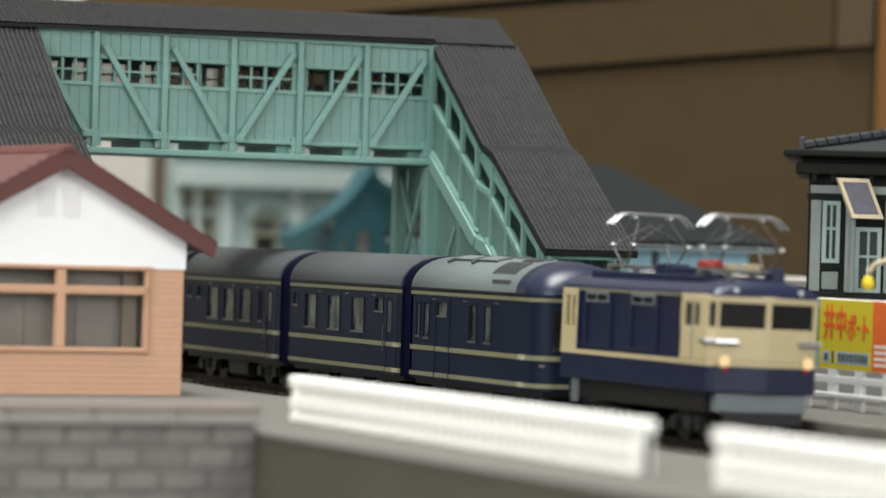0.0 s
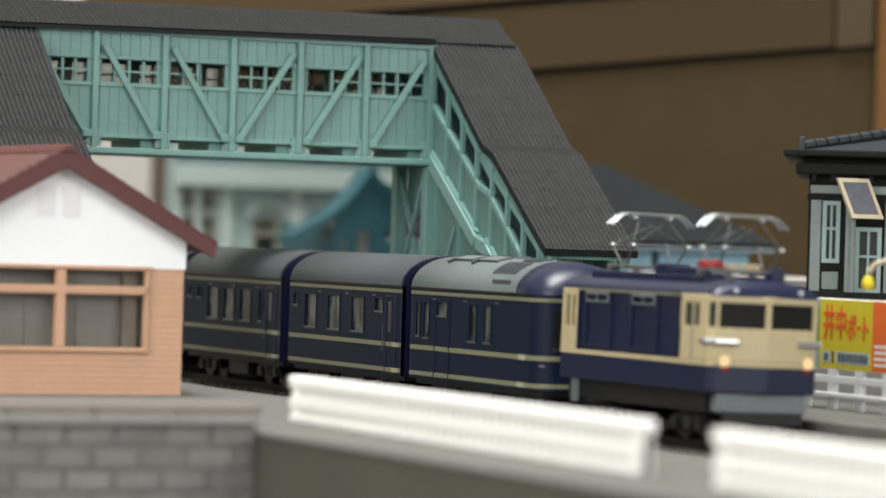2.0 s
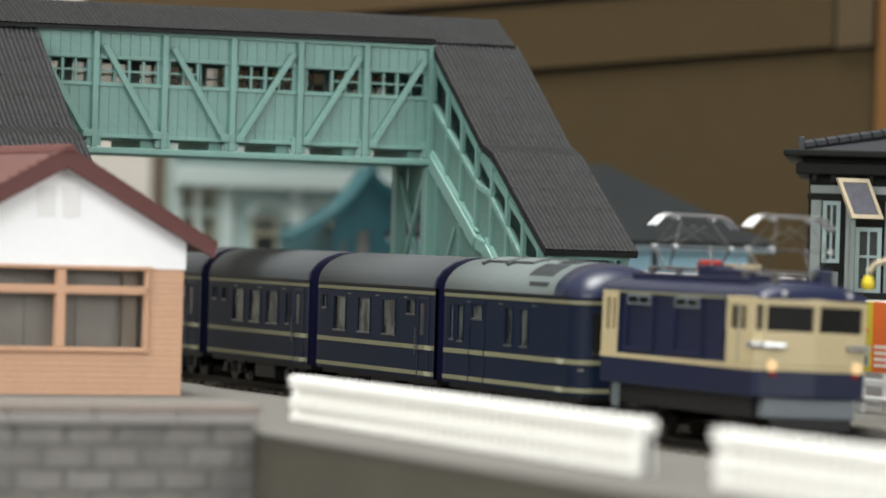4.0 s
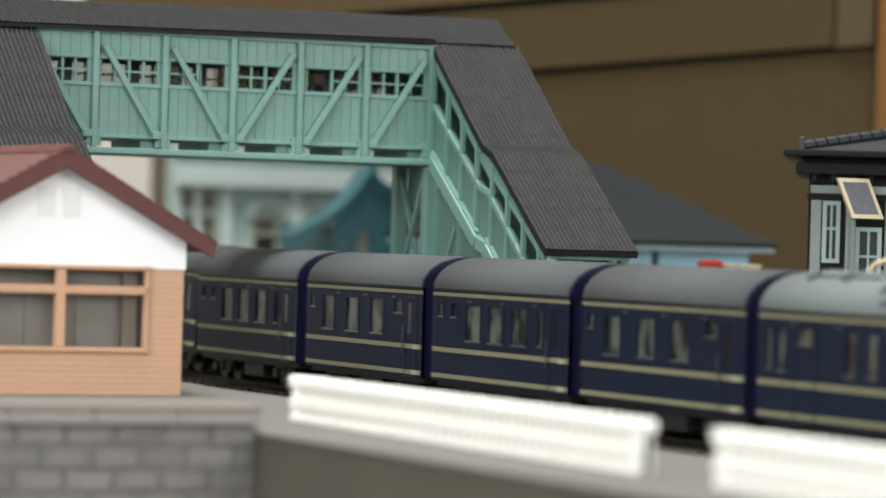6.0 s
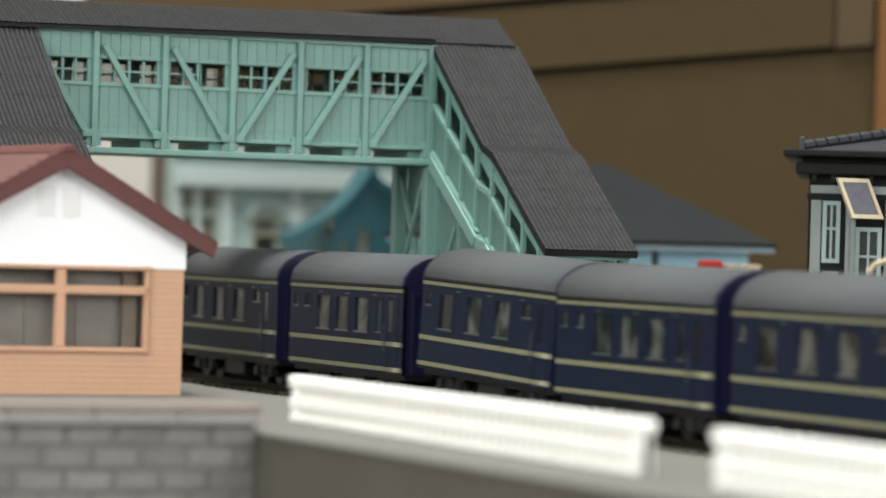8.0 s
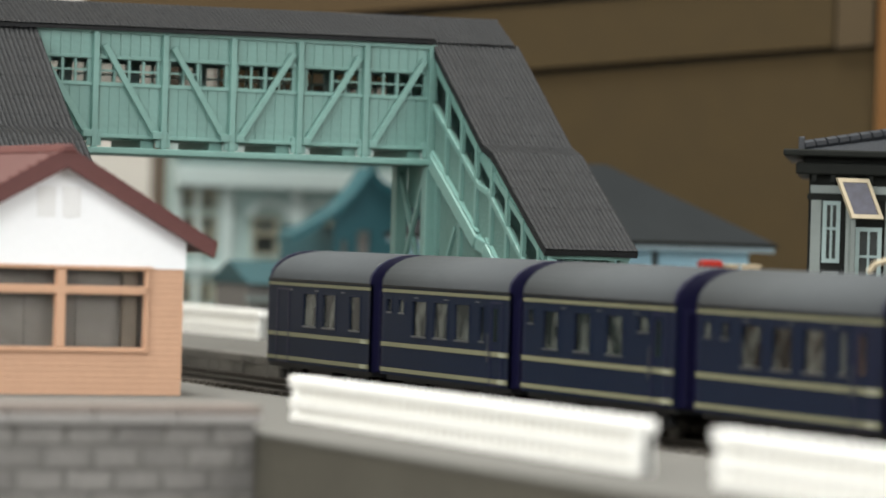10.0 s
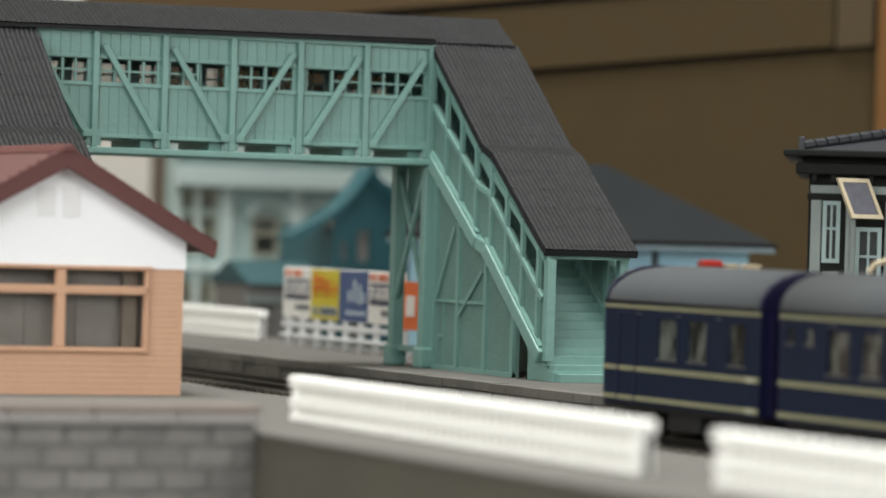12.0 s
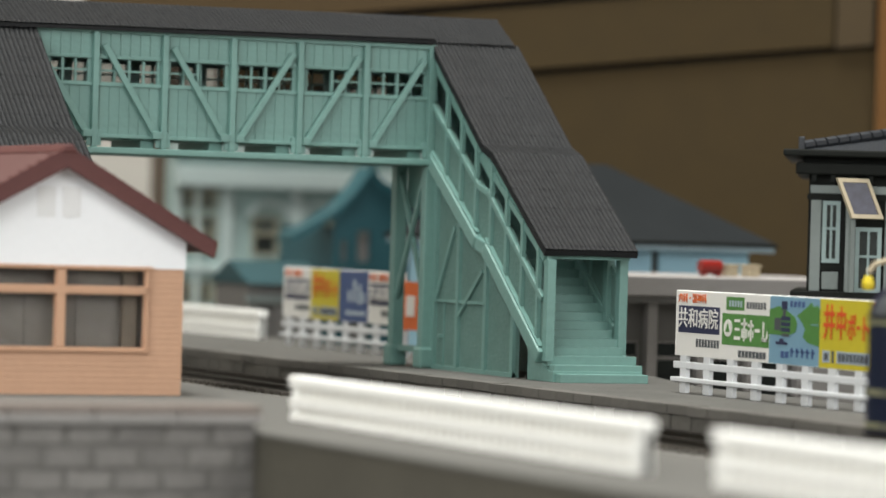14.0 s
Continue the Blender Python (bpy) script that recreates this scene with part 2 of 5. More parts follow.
def twin(ob, dx, dy, dz):
    """A further piece on the same mesh, moved by millimetres."""
    c = ob.copy()
    scene.collection.objects.link(c)
    c.location = ob.location + Vector((dx, dy, dz)) * MM
    return c


def bm_new():
    return bmesh.new()


def box(x0, x1, y0, y1, z0, z1, bm=None):
    bm = bm or bmesh.new()
    v = [bm.verts.new((x, y, z)) for x in (x0, x1) for y in (y0, y1) for z in (z0, z1)]
    for f in ((0, 1, 3, 2), (4, 6, 7, 5), (0, 4, 5, 1), (2, 3, 7, 6), (0, 2, 6, 4), (1, 5, 7, 3)):
        bm.faces.new([v[i] for i in f])
    return bm


def prism(pts, axis, a0, a1, bm=None):
    """A polygon, given in the two other axes, drawn out along an axis."""
    bm = bm or bmesh.new()

    def at(p, a):
        return {"x": (a, p[0], p[1]), "y": (p[0], a, p[1]), "z": (p[0], p[1], a)}[axis]

    lo = [bm.verts.new(at(p, a0)) for p in pts]
    hi = [bm.verts.new(at(p, a1)) for p in pts]
    bm.faces.new(lo)
    bm.faces.new(hi[::-1])
    for i in range(len(pts)):
        j = (i + 1) % len(pts)
        bm.faces.new((lo[i], hi[i], hi[j], lo[j]))
    return bm


def bar(p, q, w, h, bm=None, up=(0, 0, 1)):
    """A straight bar of section w x h from p to q."""
    bm = bm or bmesh.new()
    p, q = Vector(p), Vector(q)
    d = (q - p).normalized()
    s = d.cross(Vector(up))
    if s.length < 1e-4:
        s = Vector((1, 0, 0))
    s.normalize()
    u = s.cross(d)
    v = []
    for c in (p, q):
        for a, b in ((-1, -1), (1, -1), (1, 1), (-1, 1)):
            v.append(bm.verts.new(c + s * a * w / 2 + u * b * h / 2))
    for f in ((0, 1, 2, 3), (7, 6, 5, 4), (0, 4, 5, 1), (1, 5, 6, 2), (2, 6, 7, 3), (3, 7, 4, 0)):
        bm.faces.new([v[i] for i in f])
    return bm


def rod(p, q, r, n=10, bm=None, r2=None):
    bm = bm or bmesh.new()
    p, q = Vector(p), Vector(q)
    d = (q - p).normalized()
    s = d.orthogonal().normalized()
    u = d.cross(s)
    r2 = r if r2 is None else r2
    rings = [[bm.verts.new(c + (s * math.cos(2 * math.pi * i / n) + u * math.sin(2 * math.pi * i / n)) * rr)
              for i in range(n)] for c, rr in ((p, r), (q, r2))]
    bm.faces.new(rings[0][::-1])
    bm.faces.new(rings[1])
    for i in range(n):
        j = (i + 1) % n
        bm.faces.new((rings[0][i], rings[0][j], rings[1][j], rings[1][i]))
    return bm


def wire(pts, r, n=8, bm=None):
    bm = bm or bmesh.new()
    for a, b in zip(pts, pts[1:]):
        rod(a, b, r, n, bm)
    return bm


def pierced(axis, a0, a1, u0, u1, v0, v1, holes, bm=None):
    """A wall from a0 to a1 along axis x or y, with rectangular holes (u0, u1, v0, v1) through it."""
    bm = bm or bmesh.new()
    vs = sorted({v0, v1, *(min(max(h[i], v0), v1) for h in holes for i in (2, 3))})
    for lo, hi in zip(vs, vs[1:]):
        mid = (lo + hi) / 2
        cuts = sorted((max(h[0], u0), min(h[1], u1)) for h in holes if h[2] < mid < h[3])
        at = u0
        for c0, c1 in [*cuts, (u1, u1)]:
            if c0 - at > 1e-6:
                if axis == "x":
                    box(a0, a1, at, c0, lo, hi, bm)
                else:
                    box(at, c0, a0, a1, lo, hi, bm)
            at = max(at, c1)
    return bm

# ---- setting: room, base board, platforms, tracks ----
P = 3.5      # platform top above the rails
G = -6.0     # base board below the rails


def room():
    floor = solo("floor", box(-900, 2200, -2000, 2000, -760, -740), FLOOR_WOOD, "brown wooden room floor", "floor", "structure")
    solo("ceiling", box(-900, 2200, -2000, 2000, 1700, 1720), ROOM_WALL, "plain pale room ceiling", "ceiling", "structure")
    solo("wall_north", box(-900, 2200, 2000, 2040, -740, 1700), ROOM_WALL, "plain cream room wall", "wall", "structure")
    # Openings in the south and west walls are assumed, made for those unseen lights.
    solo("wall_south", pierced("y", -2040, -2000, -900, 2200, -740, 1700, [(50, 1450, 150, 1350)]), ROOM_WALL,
         "plain cream room wall with an assumed opening for an unseen light", "wall", "structure")
    solo("wall_west", pierced("x", -940, -900, -2000, 2000, -740, 1700, [(-700, 340, 80, 920)]), ROOM_WALL, "plain cream room wall with an assumed opening for an unseen light", "wall", "structure")
    solo("wall_east", box(2200, 2240, -2000, 2000, -740, 1700), ROOM_WALL, "plain cream room wall", "wall", "structure")
    solo("ground", box(-700, 900, 60, 1500, G - 20, G), GROUND, "grey base board of the model layout", "base board", "structure")
    table = thing("table", (100, 780, -740), "plain brown wooden table under the layout", "table")
    part("tabletop", box(-700, 900, 60, 1500, G - 45, G - 20), FLOOR_WOOD, table)
    for x in (-660, 860):
        for y in (100, 1460):
            part("leg", box(x - 30, x + 30, y - 30, y + 30, -740, G - 45), FLOOR_WOOD, table)


room()


def near_platform():
    plan = [(-53, 250), (-53, 900), (-190, 900), (-190, 458), (-93.8, 458), (-90.0, 250)]
    ob = solo("platform_near", prism(plan, "z", G, P - 0.6), PLATFORM_SIDE, "grey model station platform with a dark side", "platform", "structure")
    part("platform_top", prism([(-52.6, 249), (-52.6, 900.5), (-190.4, 900.5), (-190.4, 458.2), (-94.1, 458.2), (-90.3, 249)], "z", P - 0.6, P),
         PLATFORM, ob, "smooth grey platform surface", bevel=0.15)


near_platform()


def far_platform():
    ob = solo("platform_far", prism([(11.6, 330), (11.6, 1020), (64, 1020), (64, 640), (52, 600), (45, 330)], "z", G, P - 0.5),
              JOINT, "grey model station platform with dark stone side", "platform", "structure")
    part("platform_top", prism([(15, 330), (15, 1020), (64.3, 1020), (64.3, 640), (52.3, 600), (45.3, 330)], "z", P - 0.5, P),
         PLATFORM_FAR, ob, "smooth grey platform surface")
    first = None
    for k in range(98):
        y = 331 + k * 7.0
        if first is None:
            first = part("coping_stone", box(10.9, 14.9, y, y + 6.8, P - 1.5, P + 0.05), COPING, ob)
        else:
            twin(first, random.uniform(-0.1, 0.1), k * 7.0, random.uniform(-0.06, 0.06))
    rows = 3
    first = None
    for r in range(rows):
        for k in range(66):
            if r % 2 and k == 65:
                continue
            if first is None:
                first = part("stone", box(11.0, 12.0, 400, 406.6, G + 0.2, G + 2.5), DARK_STONE, ob)
            else:
                twin(first, random.uniform(-0.15, 0.15), k * 7.0 + (r % 2) * 3.5, r * 2.65)


far_platform()


def track(cx, label):
    t = thing("track", (cx, 600, G), label, "railway track", "tracks between the platforms")
    part("roadbed", prism([(cx - 14, G), (cx + 14, G), (cx + 10, -1.9), (cx - 10, -1.9)], "y", 100, 1300), BALLAST, t, "dark grey ballast bed")
    for s in (-1, 1):
        part("rail", prism([(cx + s * 4.9 - 0.7, -1.2), (cx + s * 4.9 + 0.7, -1.2), (cx + s * 4.9 + 0.25, -0.9), (cx + s * 4.9 + 0.4, 0),
                            (cx + s * 4.9 - 0.4, 0), (cx + s * 4.9 - 0.25, -0.9)], "y", 100, 1300), IRON, t, "dull metal rail")
    bm = bm_new()
    for k in range(260):
        y = 102 + k * 4.6
        box(cx - 8, cx + 8, y, y + 2.0, -2.2, -1.2, bm)
    tagged(part("sleeper_grid", bm, SLEEPER, t, "dark brown sleepers"), kind="stuff")


track(0, "straight model railway track on dark ballast")
track(-38, "empty straight model railway track beside the platform")


# ---- stone wall by the house ----
def stone_wall():
    w = thing("stone_wall", (-125, 455, G), "grey block wall with brown and pale capping", "wall")
    x0, x1 = -190.0, -93.7
    part("core", box(x0, x1, 453.2, 457.4, G, 4.5), JOINT, w)
    h = 3.05
    for r in range(4):
        z1 = 4.3 - r * h
        z0 = max(z1 - h + 0.4, G)
        x = x1 - 0.1 + (0.3 if r % 2 == 0 else 4.0)
        while x > x0 + 8:
            a, b = max(x - 6.5, x0), min(x, x1)
            rise = random.uniform(-0.15, 0.2)
            bm = box(a + 0.12, b - 0.2, 452.8 - rise, 454, z0, z1)
            part("stone", bm, BLOCK, w, bevel=0.35)
            x -= 6.75
    x = x1 + 0.3
    while x > x0:
        part("pale_band_stone", box(max(x - 11.6, x0), x, 451.4, 458, 4.5, 5.75), CAP_PALE, w, bevel=0.15)
        part("capping_stone", box(max(x - 11.6, x0), x, 451.7, 458.4, 5.8, 7.0), CAP_BROWN, w, bevel=0.2)
        x -= 11.8


stone_wall()


# ---- white platform fences ----
def white_fence(x, y0, y1, label, top=6.4, z=P):
    f = thing("platform_fence", (x, (y0 + y1) / 2, z), label, "fence", "white platform fences")
    part("panel", box(x - 0.5, x + 0.5, y0, y1, z, z + top - 0.4), FENCE_GREY, f, "greyish white panel", bevel=0.1)
    part("top_rail", box(x - 1.4, x + 1.2, y0 - 0.3, y1 + 0.3, z + top - 1.6, z + top), WHITE, f, bevel=0.3)
    part("middle_rail", box(x - 1.25, x - 0.5, y0, y1, z + 2.0, z + 3.3), WHITE, f, bevel=0.1)
    part("foot_rail", box(x - 1.2, x + 1.0, y0, y1, z, z + 0.9), WHITE, f, bevel=0.15)
    for y in (y0, y1 - 1.8):
        part("end_post", box(x - 1.1, x + 0.9, y, y + 1.4, z, z + top - 0.1), WHITE, f, bevel=0.25)
    n = int((y1 - y0) / 2.4)
    first = None
    for k in range(1, n):
        if first is None:
            first = part("rib", box(x - 0.7, x - 0.5, y0 + 2.4, y0 + 3.2, z + 0.9, z + top - 1.6), WHITE, f)
        else:
            twin(first, 0, (k - 1) * 2.4, 0)
    return f


white_fence(-77, 372, 480, "low white ribbed platform fence with a thick top rail")
white_fence(-77, 255, 354, "low white ribbed platform fence with a thick top rail")
white_fence(55.6, 832, 960, "low white platform fence on the far platform", 7.0)


# ---- salmon platform house ----
def platform_house():
    xr, xl, yf, yb = -69.5, -111.5, 549.0, 600.0
    cx = (xr + xl) / 2
    h = thing("platform_house", (cx, 575, P), "small salmon clapboard house with white gable and maroon roof", "house")
    holes = [(-89.4, -75.8, 10.9, 19.6), (-103.5, -90.7, 10.9, 19.6), (-89.4, -75.8, 20.7, 23.5), (-103.5, -90.7, 20.7, 23.5)]
    wf = part("wall", pierced("y", yf, yf + 1.2, xl, xr, P, 24, holes), SALMON, h, "salmon clapboard front wall")
    first = None
    z = P
    while z < 24:
        zz = min(z + 0.86, 24)
        spans = [(xl - 0.1, xr + 0.15)]
        if zz > 10.3:
            spans = [(xl - 0.1, -104.2), (-75.2, xr + 0.15)]
        for a, b in spans:
            part("clapboard", prism([(yf - 0.05, z), (yf + 0.2, z), (yf + 0.2, zz), (yf - 0.02, zz), (yf - 0.085, z + 0.05)], "x", a, b), SALMON, wf)
        z += 0.9
    part("wall", box(xl, xl + 1.2, yf + 1.2, yb, P, 24), SALMON, h)
    part("wall", box(xr - 1.2, xr, yf + 1.2, yb, P, 24), SALMON, h)
    part("wall", box(xl, xr, yb - 1.2, yb, P, 24), SALMON, h)
    apex = 39.9
    for y0, y1 in ((yf - 0.35, yf + 1.0), (yb - 1.0, yb + 0.3)):
        g = part("gable", prism([(xl - 0.35, 23.7), (xr + 0.35, 23.7), (xr + 0.35, 28.0), (cx, apex), (xl - 0.35, 28.0)], "y", y0, y1), GABLE_WHITE, h, "white gable board")
        if y0 < 560:
            for a in (-94.4, -90.2):
                part("vent", box(a, a + 3.0, yf - 0.55, yf - 0.3, 31.6, 36.4), GABLE_VENT, g, "faint grey louvred vent")
    for s in (-1, 1):
        ex = cx + s * 25.0
        ez = 26.5
        pts = [(cx, 40.2), (ex, ez), (ex + s * 0.2, ez + 1.5), (cx, 42.5)]
        roof = part("roof", prism(pts, "y", yf - 2.4, yb + 2.4), MAROON_TOP, h, "maroon sheet roof slope")
        rake = [(cx, 39.4), (ex, ez - 0.8), (ex + s * 0.4, ez + 1.7), (cx, 42.8)]
        part("rake_board", prism(rake, "y", yf - 3.6, yf - 2.38), MAROON, roof, "dark maroon rake board")
        for k in range(16):
            f = (k + 0.5) / 16
            px, pz = cx + s * 25.2 * f, 42.6 - (42.5 - ez - 1.5) * f
            part("tile_end", box(px - 0.7, px + 0.7, yf - 3.66, yf - 2.2, pz - 0.5, pz + 0.02), MAROON, roof)
    part("ridge_cap", prism([(cx - 1.6, 41.7), (cx + 1.6, 41.7), (cx + 0.7, 43.1), (cx - 0.7, 43.1)], "y", yf - 3.9, yb + 2.6), MAROON, h, "maroon ridge capping", bevel=0.3)
    for (a, b, c, d) in holes:
        wdw = part("window", pierced("y", yf - 0.5, yf + 0.5, a - 0.1, b + 0.1, c - 0.1, d + 0.1, [(a + 0.2, b - 0.15, c + 0.15, d - 0.15)]), SALMON, h, "salmon window frame")
        part("pane", box(a, b, yf + 0.75, yf + 0.95, c, d), CLEAR, wdw, "clear pane with a curtain behind").visible_shadow = False
    part("sill", box(-104.6, -75.2, yf - 0.9, yf + 0.3, 10.3, 10.9), SALMON, h, bevel=0.15)
    part("head_trim", box(-104.6, -74.8, yf - 0.7, yf + 0.3, 23.5, 24.0), SALMON, h, bevel=0.1)
    part("middle_post", box(-90.75, -89.35, yf - 0.75, yf + 0.3, 11.0, 23.3), SALMON, h, bevel=0.1)
    for a in (-104.2, -75.85):
        part("corner_post", box(a, a + 0.5, yf - 0.7, yf + 0.3, 11.0, 23.3), SALMON, h, bevel=0.1)
    part("cross_rail", box(-104.2, -75.2, yf - 0.7, yf + 0.3, 19.6, 20.7), SALMON, h, bevel=0.1)
    part("blind", box(-104, -75, yf + 3.4, yf + 3.8, 4.0, 23.6), CURTAIN, h, "grey blind behind the curtains")
    for i in range(10):
        x = -103.6 + i * 2.85
        if i == 9:
            part("curtain", box(x - 1.2, x + 1.4, yf + 1.6, yf + 2.3, 4.0, 23.6), WOOD_POST, h, "brown curtain edge")
        part("curtain", box(x, x + 2.84, yf + 2.6 + 0.12 * (i % 3), yf + 3.38, 4.0, 23.6), CURTAIN, h, "grey curtain fold")


platform_house()


# ---- covered footbridge ----
def tile_sheet(a, b, c, pitch, row, course):
    """Moulded roof tiles: ribs of one pitch, laid in overlapping rows from the edge a-b down to c; every course-th row stands higher."""
    a, b, c = Vector(a), Vector(b), Vector(c)
    side, down = b - a, c - a
    cols, rows = round(side.length / pitch), round(down.length / row)
    up = side.cross(down).normalized()
    if up.z < 0:
        up = -up
    bm = bmesh.new()
    n = cols * 5
    shapes = [math.sin(math.pi * ((i % 5) / 5)) for i in range(n + 1)]
    lines = []
    for r in range(rows):
        rise = 0.09 if r % course == course - 1 else 0.035
        lifts = [random.uniform(-0.03, 0.03) for _ in range(cols + 1)]
        for end in (0, 1):
            line = []
            for i in range(n + 1):
                bump = shapes[i] * 0.3 + lifts[i // 5]
                v = min((r + end) / rows + (end * (shapes[i] - 0.6) * 0.45) / rows, 1.01)
                line.append(bm.verts.new(a + side * (i / n) + down * v + up * (bump + end * rise)))
            lines.append(line)
    for p, q in zip(lines, lines[1:]):
        for i in range(n):
            bm.faces.new((p[i], p[i + 1], q[i + 1], q[i]))
    return bm


def footbridge():
    br = thing("footbridge", (-14, 670, P), "mint green covered footbridge with dark tiled roof", "footbridge")
    posts = [-59.0, -44.8, -30.6, -16.4, -2.2, 12.0, 26.2]
    xl, xr = -75.6, 46.0
    # corridor walls, bay by bay, each with two sashes
    opened = {(2, 1), (4, 0)}
    for side, y in (("front", 669.0), ("back", 687.0)):
        holes = []
        for i in range(len(posts) - 1):
            a, b = max(posts[i] + 1.1, -56.6), posts[i + 1] - 1.1
            m = (a + b) / 2
            holes += [(a + 0.3, m - 0.25, 58.2, 62.6), (m + 0.25, b - 0.3, 58.2, 62.6)]
        ends = (-57.0, 27.2) if side == "front" else (xl, xr)
        wall = part("corridor_wall", pierced("y", y, y + 0.9, *ends, 47.6, 68.4, holes), MINT, br, "mint boarded corridor wall")
        if side == "front":
            # upright boards
            first = {}
            for i in range(len(posts) - 1):
                a = posts[i] + 1.0
                for k in range(6):
                    if a + k * 2.04 < -57.0:
                        continue
                    for key, z0, z1 in (("low", 47.9, 57.5), ("high", 63.2, 67.7)):
                        x = a + k * 2.04 + 0.08
                        if key not in first:
                            first[key] = (part("board", box(x, x + 1.86, y - 0.14, y + 0.1, z0, z1), MINT, wall), x)
                        else:
                            twin(first[key][0], x - first[key][1], random.uniform(-0.03, 0.03), 0)
        for n, (a, b, c, d) in enumerate(holes):
            if side == "front" and (n // 2, n % 2) in opened:
                part("sash", bar((a + 0.5, y + 0.7, c), (a + 0.5, y + 0.7, d), 0.3, 0.4), MINT, wall, "slid open sash")
                continue
            m, zc = (a + b) / 2, (c + d) / 2
            bm = box(m - 0.22, m + 0.22, y + 0.1, y + 0.5, c, d)
            box(a, m - 0.22, y + 0.1, y + 0.5, zc - 0.2, zc + 0.2, bm)
            box(m + 0.22, b, y + 0.1, y + 0.5, zc - 0.2, zc + 0.2, bm)
            part("sash", bm, MINT, wall)
            if side == "back":
                part("pane", box(a, b, y + 0.55, y + 0.7, c, d), SMOKED, wall, "smoky corridor pane").visible_shadow = False
        if side == "front":
            for z0, z1, d in ((57.4, 58.1, 0.5), (62.7, 63.3, 0.4), (67.7, 68.6, 0.8), (47.4, 48.1, 0.75)):
                part("rail", box(-57.0, 27.2, y - d, y + 0.05, z0, z1), MINT, br, bevel=0.08)
            for i, x in enumerate(posts):
                if i == 0:
                    continue
                part("post", box(x - 0.6, x + 0.6, y - 1.15, y + 0.1, 45.6, 67.8), MINT, br, bevel=0.1)
                part("gusset", box(x - 1.5, x + 1.5, y - 0.7, y - 0.1, 45.8, 48.9), MINT, br, bevel=0.1)
            for i in range(len(posts) - 1):
                a, b = posts[i] + 1.0, posts[i + 1] - 1.0
                if i < 3:
                    p, q = (a + 0.6, y - 0.95, 65.4), (b - 0.6, y - 0.95, 48.0)
                else:
                    p, q = (b - 0.6, y - 0.95, 65.4), (a + 0.6, y - 0.95, 48.0)
                part("diagonal_brace", bar(p, q, 1.2, 0.7, up=(0, 1, 0)), MINT, br, bevel=0.1)
                part("plate", bar((q[0] - 0.9, y - 1.3, 48.2), (q[0] + 0.9, y - 1.3, 48.2), 0.7, 1.5), MINT, br, bevel=0.1)
            part("bottom_chord", box(xl, 26.9, y - 1.3, y + 1.0, 44.3, 45.6), MINT, br, "mint lower beam", bevel=0.25)
        else:
            part("bottom_chord", box(xl, 49, y - 0.4, y + 1.2, 44.3, 45.6), MINT, br, bevel=0.2)
    for k in range(8):
        x = -70 + k * 14.2
        part("floor_beam", box(x + 6.8, x + 9.6, 669.6, 687.0, 45.4, 47.2), MINT_INSIDE_SHADE, br)
    part("corridor_floor", box(xl, xr, 669.9, 687.0, 47.2, 47.6), MINT_INSIDE_SHADE, br)
    part("corridor_end", box(xr - 0.9, xr, 672.0, 687.0, 44.3, 67.0), MINT, br)
    part("corridor_end", box(xl, xl + 0.9, 669.9, 687.0, 44.3, 67.6), MINT, br)
    # corridor roof: a gable slab, with moulded tiles on the front slope
    def settle(bm):
        """The roof hangs a little towards the far stair."""
        for v in bm.verts:
            v.co.z += (v.co.x - 45.0) * 0.0105
        return bm

    for xa, xb, ye, ze, thick in ((xl - 1.5, 26.4, 667.0, 69.7, 0.7), (26.4, 45.0, 669.0, 69.15, 0.2)):
        rp = [(ye, ze - thick), (678.5, 73.8), (690.0, 68.9), (690.0, 69.6), (678.5, 74.8), (ye, ze)]
        slab = part("corridor_roof", settle(prism(rp, "x", xa, xb)), SLATE_FLAT, br, "dark grey tiled gable roof")
        tiles = part("roof_tiles", settle(tile_sheet((xa, 678.4, 74.9), (xb, 678.4, 74.9), (xa, ye - 0.2, ze + 0.05), 1.0, 1.6, 9)), SLATE_FLAT, slab)
        tagged(tiles, kind="stuff")
    part("ridge_cap", settle(prism([(677.6, 74.4), (679.4, 74.4), (678.9, 75.1), (678.1, 75.1)], "x", xl - 1.6, 45.1)), SLATE_FLAT, br, "dark ridge capping")
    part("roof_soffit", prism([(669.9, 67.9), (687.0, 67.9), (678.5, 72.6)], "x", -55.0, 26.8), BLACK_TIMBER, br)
    # piers
    for px in (27.0, -57.0):
        for py in (669.6, 684.6):
            part("pier_foot", prism([(px - 1.9, py - 1.9), (px + 1.9, py - 1.9), (px + 1.9, py + 1.9), (px - 1.9, py + 1.9)], "z", P, P + 4.2), MINT, br, bevel=0.5)
            part("pier_leg", box(px - 1.25, px + 1.25, py - 1.25, py + 1.25, P + 4.0, 44.3), MINT, br, bevel=0.15)
        for z0, z1 in ((17.0, 43.0),):
            part("pier_brace", bar((px, 670.6, z0), (px, 683.8, z1), 0.9, 0.9), MINT, br, bevel=0.1)
            part("pier_brace", bar((px - 0.5, 683.8, z0), (px - 0.5, 670.6, z1), 0.9, 0.9), MINT, br, bevel=0.1)
        for z in (7.2,):
            part("pier_rail", box(px - 0.6, px + 0.6, 670.8, 683.6, z - 0.6, z + 0.6), MINT, br)
        part("pier_panel", box(px + 1.4, px + 1.9, 671, 683.6, 36, 44.3), MINT_INSIDE_SHADE, br)
    stair(br, 27.4, 46.0)
    stair(br, -75.6, -57.0)


